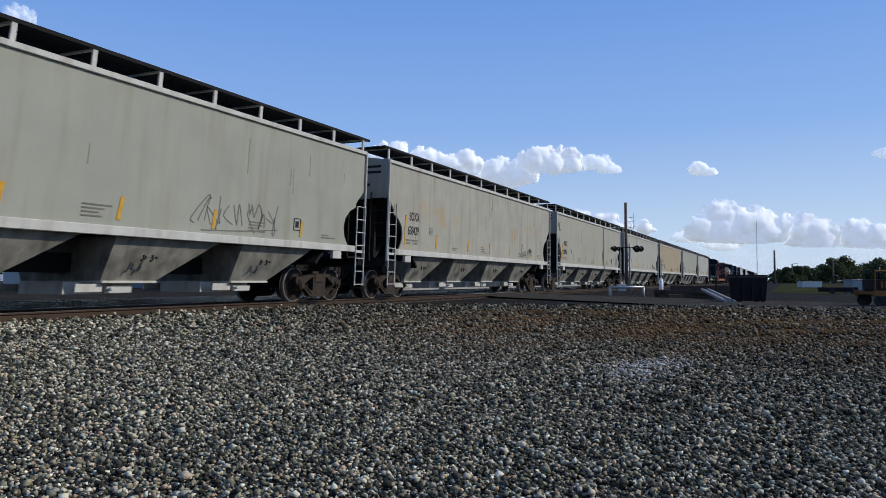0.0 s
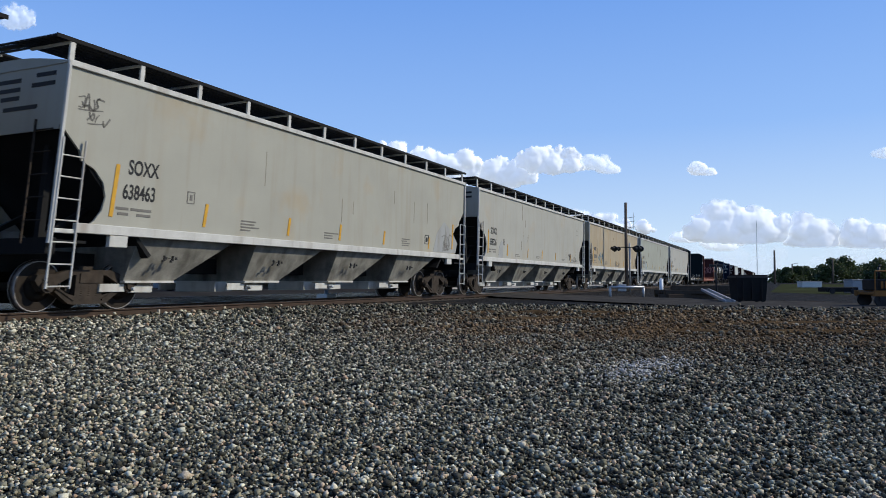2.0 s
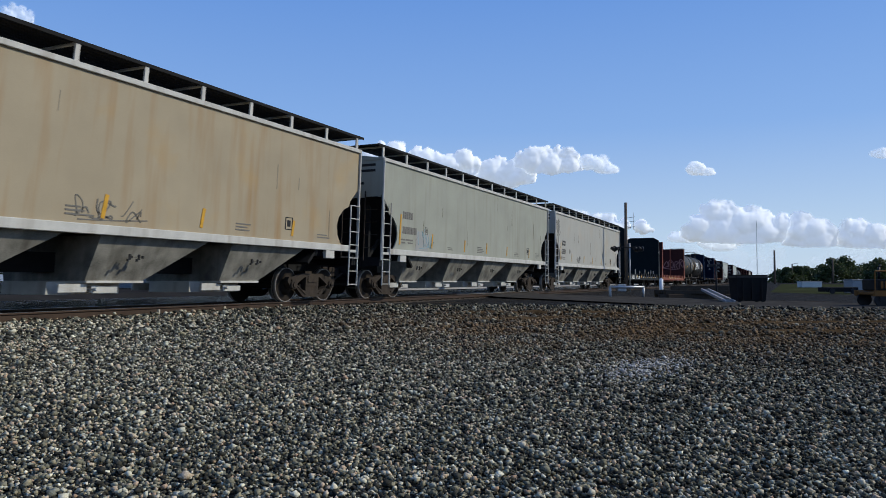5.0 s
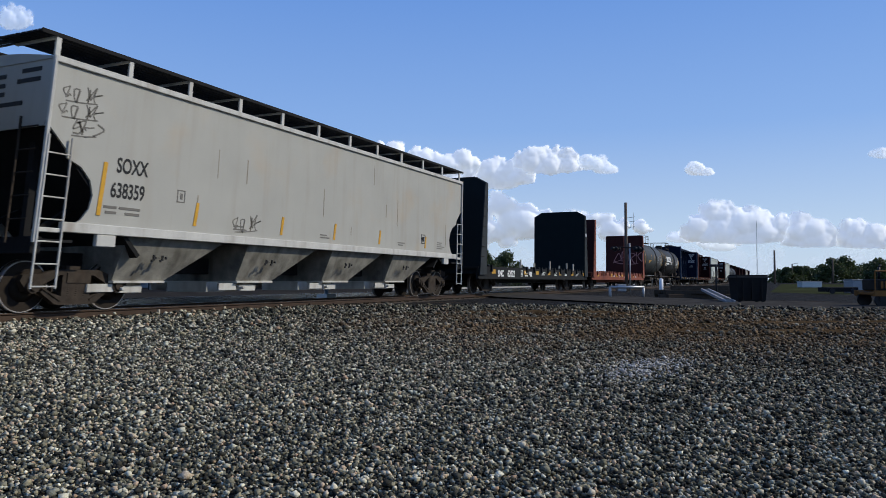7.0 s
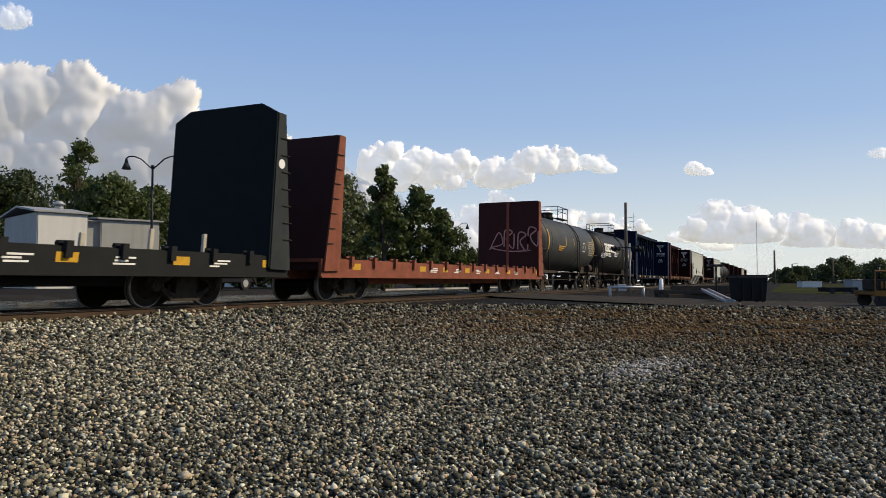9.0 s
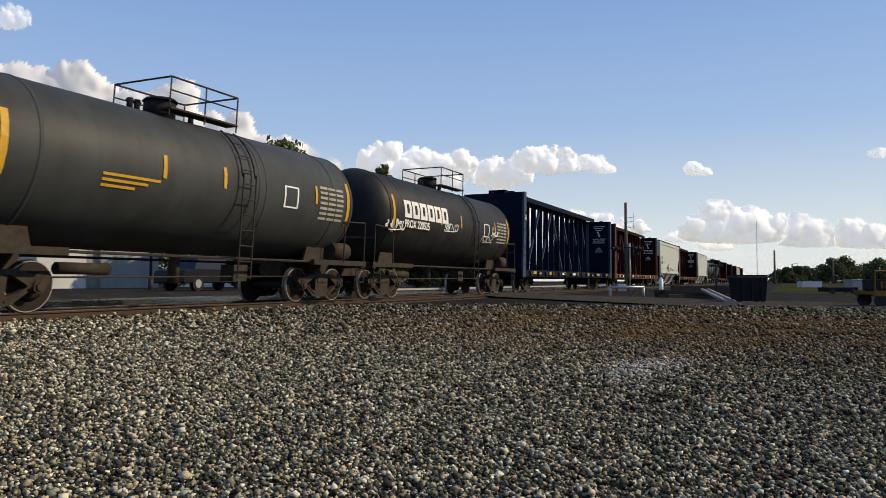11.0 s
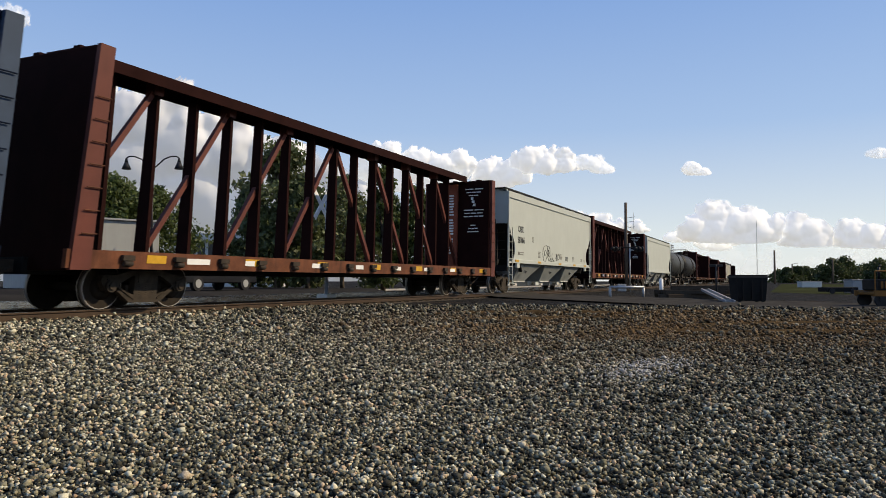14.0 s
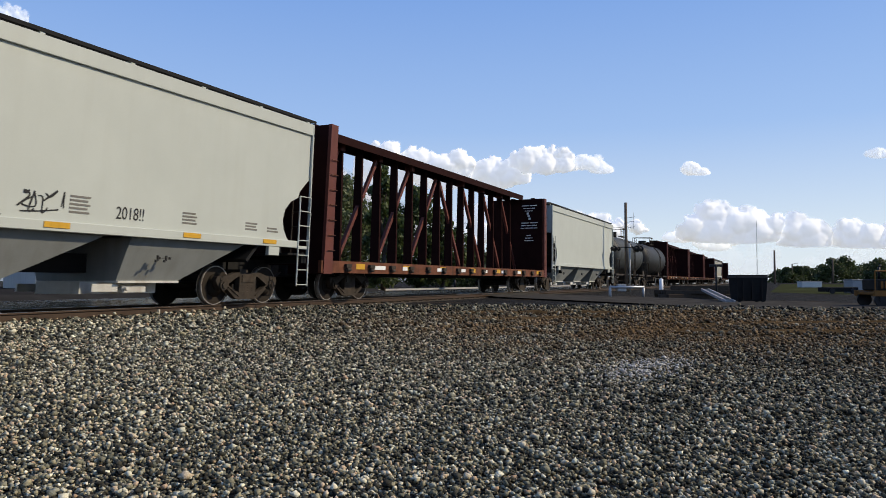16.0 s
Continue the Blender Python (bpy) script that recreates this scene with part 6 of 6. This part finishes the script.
# ---- clouds ----
def cloud_material(name, base, glow):
    """White vapour: lit by the sun, with an added glow for the light scattered within, thinning out at its edges."""
    m = bpy.data.materials.new(name)
    m.use_nodes = True
    n, l = m.node_tree.nodes, m.node_tree.links
    b = n["Principled BSDF"]
    b.inputs["Base Color"].default_value = (base, base, base, 1)
    b.inputs["Roughness"].default_value, b.inputs["Specular IOR Level"].default_value = 1.0, 0.0
    b.inputs["Emission Color"].default_value, b.inputs["Emission Strength"].default_value = (0.86, 0.92, 1.0, 1), glow
    at = n.new("ShaderNodeAttribute")
    at.attribute_name = "cover"
    tp = n.new("ShaderNodeBsdfTransparent")
    ms = n.new("ShaderNodeMixShader")
    l.new(at.outputs["Fac"], ms.inputs[0])
    l.new(tp.outputs[0], ms.inputs[1])
    l.new(b.outputs[0], ms.inputs[2])
    l.new(ms.outputs[0], n["Material Output"].inputs[0])
    return m


M_CLOUD = cloud_material("cloud", 0.80, 0.42)
# greyer copy with less glow: the thick bank's shade put into the colour
M_CLOUDGREY = cloud_material("cloud_grey", 0.62, 0.20)
M_CLOUDTHIN = cloud_material("cloud_thin", 0.80, 0.55)
CLOUD_THINGS = []
CLOUD_FAR = 3000.0   # how far off the clouds float


def lattice_noise(u, v, seed):
    """Smooth noise from 0 to 1 on a lattice of unit cells."""
    g = np.random.default_rng(seed).uniform(0, 1, (64, 64))
    i, j = np.floor(u).astype(int), np.floor(v).astype(int)
    a, b = u - i, v - j
    a, b = a * a * (3 - 2 * a), b * b * (3 - 2 * b)
    i0, i1, j0, j1 = i % 64, (i + 1) % 64, j % 64, (j + 1) % 64
    return (g[i0, j0] * (1 - a) + g[i1, j0] * a) * (1 - b) + (g[i0, j1] * (1 - a) + g[i1, j1] * a) * b


def billows(u, v, seed, size, octaves=6):
    """Heaped, rounded noise: cauliflower heads at several scales, about 0 in the mean."""
    out, amp, tot = 0, 1.0, 0.0
    for k in range(octaves):
        x = lattice_noise(u / size + 7.3 * k, v / size + 3.1 * k, seed + k)
        out = out + amp * (1 - abs(2 * x - 1) * 2 if k else (2 * x - 1))
        tot, amp, size = tot + amp, amp * 0.58, size * 0.5
    return out / tot


def cloud(name, label, puffs, seed, material, cell, size, rough, soft, relief, top=0.95, heap=90, smooth=3):
    """One cloud from puffs (azimuth, elevation of the base, half width, height; all in thousandths of the distance),
    as a relief that bulges towards the viewer and thins out at its rim."""
    p = np.array(puffs, dtype=float)
    u0, u1 = (p[:, 0] - p[:, 2]).min() - 25, (p[:, 0] + p[:, 2]).max() + 25
    v0, v1 = p[:, 1].min() - 20, (p[:, 1] + p[:, 3]).max() + 25
    us, vs = np.arange(u0, u1, cell), np.arange(v0, v1, cell)
    u, v = np.meshgrid(us, vs, indexing="ij")
    body = np.full(u.shape, -9.0)
    for a, e, w, h in puffs:
        up = (v - e) / h
        d = 1 - ((u - a) / w) ** 2 - np.where(up > 0.25, ((up - 0.25) / 0.75) ** 2, ((up - 0.25) / 0.40) ** 2)
        body = np.maximum(body, d)
    rng = np.random.default_rng(seed)
    wu = u + size * 0.30 * billows(u + 500, v + 500, seed, size)
    wv = v + size * 0.30 * billows(u + 900, v + 300, seed + 50, size)
    dens = body + rough * billows(u + 500, v + 500, seed, size)
    inside = np.argwhere(dens > 0.05)
    heads = np.zeros(u.shape)
    for k in range(heap):
        i, j = inside[rng.integers(len(inside))]
        r = size * (0.32 + 0.55 * rng.uniform() ** 2) * (0.55 + 0.6 * min(1.0, float(np.clip(body[i, j], 0.05, 1))))
        d2 = ((wu - u[i, j]) ** 2 + ((wv - v[i, j]) * 1.1) ** 2) / (r * r)
        base = 0.6 * size * math.sqrt(max(0.0, float(dens[i, j])))
        heads = np.maximum(heads, np.where(d2 < 1, base + r * np.sqrt(np.clip(1 - d2, 0, 1)), 0))
    rim = np.where(heads > 0.02 * size, heads / size + 0.2 * billows(u + 200, v + 700, seed + 9, size * 0.4), 0.0)
    cover = np.clip(np.minimum(rim, dens + 0.5) / soft, 0, 1)
    cover = cover * cover * (3 - 2 * cover) * top
    for _ in range(smooth):
        q = np.pad(heads, 1, mode="edge")
        heads = (q[1:-1, 1:-1] * 2 + q[:-2, 1:-1] + q[2:, 1:-1] + q[1:-1, :-2] + q[1:-1, 2:]) / 6
    bulge = relief * heads
    ca, sa = math.cos(radians(TURN)), math.sin(radians(TURN))
    far = CLOUD_FAR * (1 - bulge / 1000)
    lat, up = u / 1000 * far, v / 1000 * far
    co = np.stack([far * ca + lat * sa, far * sa - lat * ca, up + EYE[2]], -1).reshape(-1, 3)
    ni, nj = u.shape
    idx = np.arange(ni * nj).reshape(ni, nj)
    quads = np.stack([idx[:-1, :-1], idx[1:, :-1], idx[1:, 1:], idx[:-1, 1:]], -1).reshape(-1, 4)
    flat = cover.reshape(-1)
    quads = quads[flat[quads].max(1) > 0.01]
    used, inv = np.unique(quads, return_inverse=True)
    me = bpy.data.meshes.new(name)
    me.from_pydata(co[used].tolist(), [], inv.reshape(-1, 4).tolist())
    me.polygons.foreach_set("use_smooth", np.ones(len(me.polygons), dtype=bool))
    me.attributes.new("cover", "FLOAT", "POINT").data.foreach_set("value", flat[used].astype(np.float32))
    me.materials.append(material)
    ob = tagged(new(name, me), label, "cloud", "clouds", "stuff")
    CLOUD_THINGS.append(ob)
    return ob


CUMULUS = "white fair-weather cumulus cloud with a pale grey base"
# a broken row of small cumulus
cloud("cloud", CUMULUS, [(-76, 140, 40, 48), (-30, 134, 34, 50), (10, 134, 40, 48), (-60, 128, 60, 26)], 11, M_CLOUD, 1.3, 24, 0.55, 0.30, 0.7)
cloud("cloud", CUMULUS, [(75, 134, 32, 36), (98, 136, 28, 22)], 12, M_CLOUD, 1.2, 17, 0.55, 0.35, 0.7)
cloud("cloud", CUMULUS, [(122, 154, 26, 28), (148, 153, 18, 32), (172, 154, 14, 26), (140, 152, 46, 18)], 13, M_CLOUD, 1.2, 17, 0.55, 0.30, 0.7)
cloud("cloud", CUMULUS, [(206, 155, 24, 18), (222, 149, 16, 10)], 14, M_CLOUDTHIN, 1.2, 12, 0.7, 0.8, 0.7, 0.8)
cloud("cloud", CUMULUS, [(346, 148, 14, 14), (358, 146, 12, 9)], 15, M_CLOUDTHIN, 1.0, 9, 0.6, 0.5, 0.7, 0.9)
cloud("cloud", CUMULUS, [(602, 170, 16, 12)], 16, M_CLOUDTHIN, 1.0, 9, 0.6, 0.8, 0.7, 0.7)
cloud("cloud", CUMULUS, [(-592, 352, 26, 28)], 17, M_CLOUDTHIN, 1.2, 14, 0.8, 0.9, 0.7, 0.6)
# the heaped cumulus low over the far yard
cloud("cloud", CUMULUS, [(378, 66, 36, 40), (420, 64, 36, 36), (450, 60, 28, 30), (350, 60, 24, 20), (400, 56, 70, 22)], 21, M_CLOUD, 1.4, 27, 0.6, 0.45, 0.7)
cloud("cloud", CUMULUS, [(485, 58, 24, 34), (512, 56, 24, 27), (500, 50, 44, 18)], 22, M_CLOUD, 1.4, 24, 0.6, 0.45, 0.7)
cloud("cloud", CUMULUS, [(562, 54, 24, 30), (590, 52, 28, 24), (625, 50, 36, 28), (590, 48, 60, 16)], 23, M_CLOUD, 1.4, 24, 0.6, 0.45, 0.7)
cloud("cloud", CUMULUS, [(330, 55, 28, 12), (375, 46, 26, 20)], 24, M_CLOUDTHIN, 1.2, 12, 0.8, 0.7, 0.7, 0.85)
# cumulus low behind the train
cloud("cloud", CUMULUS, [(70, 62, 46, 52), (120, 66, 40, 38), (30, 50, 70, 50), (170, 60, 40, 34), (232, 60, 50, 30), (-40, 60, 70, 46)], 31, M_CLOUD, 1.8, 27, 0.6, 0.5, 0.7)
# thin veils over the horizon
VEIL = "thin pale veil of cloud low over the horizon"
cloud("cloud", VEIL, [(480, 12, 190, 46), (330, 8, 120, 34), (620, 10, 140, 42), (180, 6, 140, 38), (20, 4, 200, 44)], 41, M_CLOUDTHIN, 3.0, 30, 0.9, 2.4, 0.15, 0.55, 160, 8)
# the tall grey bank
cloud("cloud", "tall grey cloud bank with bright white edges",
      [(-600, 60, 170, 248), (-520, 60, 120, 232), (-440, 60, 110, 228), (-380, 60, 90, 204), (-310, 50, 90, 180), (-250, 40, 90, 156), (-190, 30, 90, 128), (-130, 20, 90, 110), (-400, -40, 420, 170)],
      51, M_CLOUDGREY, 2.6, 70, 0.35, 0.30, 0.55, 1.0, 620, 5)

# sleepers under the rails
bm = bmesh.new()
box(bm, -0.115, 0.115, -1.28, 1.28, 0, 0.045)
tie_mesh = mesh_of("tie", bm, M_TIE)
for i in range(300):
    ob = new("tie", tie_mesh)
    ob.parent = bed
    ob.matrix_basis = pose(-12 + i * 0.54, TRACK_Y, 0.0)


# ---- what moves ----
def motions():
    # the train rolls at an even speed; the offsets, in metres, fit it to the camera's view
    for ob, q in CARS:
        walk(ob, [(t, pose(q - SPEED * t + d, TRACK_Y, RAIL_Z)) for t, d in VIEW_SHIFT])
    # wheels roll; alike wheels share the same keys
    keyed = {}
    for ob, q in CARS:
        for tr in ob.children:
            if not tr.name.startswith("truck"):
                continue
            for w in tr.children:
                if not w.name.startswith("wheel"):
                    continue
                place = (round(w.location.x, 2), round(w.location.y, 3))
                if place not in keyed:
                    x, y, z = w.location
                    walk(w, [(k / FPS, pose(x, y, z) @ Matrix.Rotation(-SPEED * k / FPS / 0.457, 4, "Y")) for k in range(481)])
                    keyed[place] = w
                else:
                    w.rotation_mode = "QUATERNION"
                    w.animation_data_create()
                    w.animation_data.action = keyed[place].animation_data.action
                    w.animation_data.action_slot = keyed[place].animation_data.action_slot
    # the clouds drift slowly on the wind
    for ob in CLOUD_THINGS:
        walk(ob, [(t, pose(-0.83 * (t - 8), 1.82 * (t - 8), 0)) for t in (0, 8, 16)])


motions()
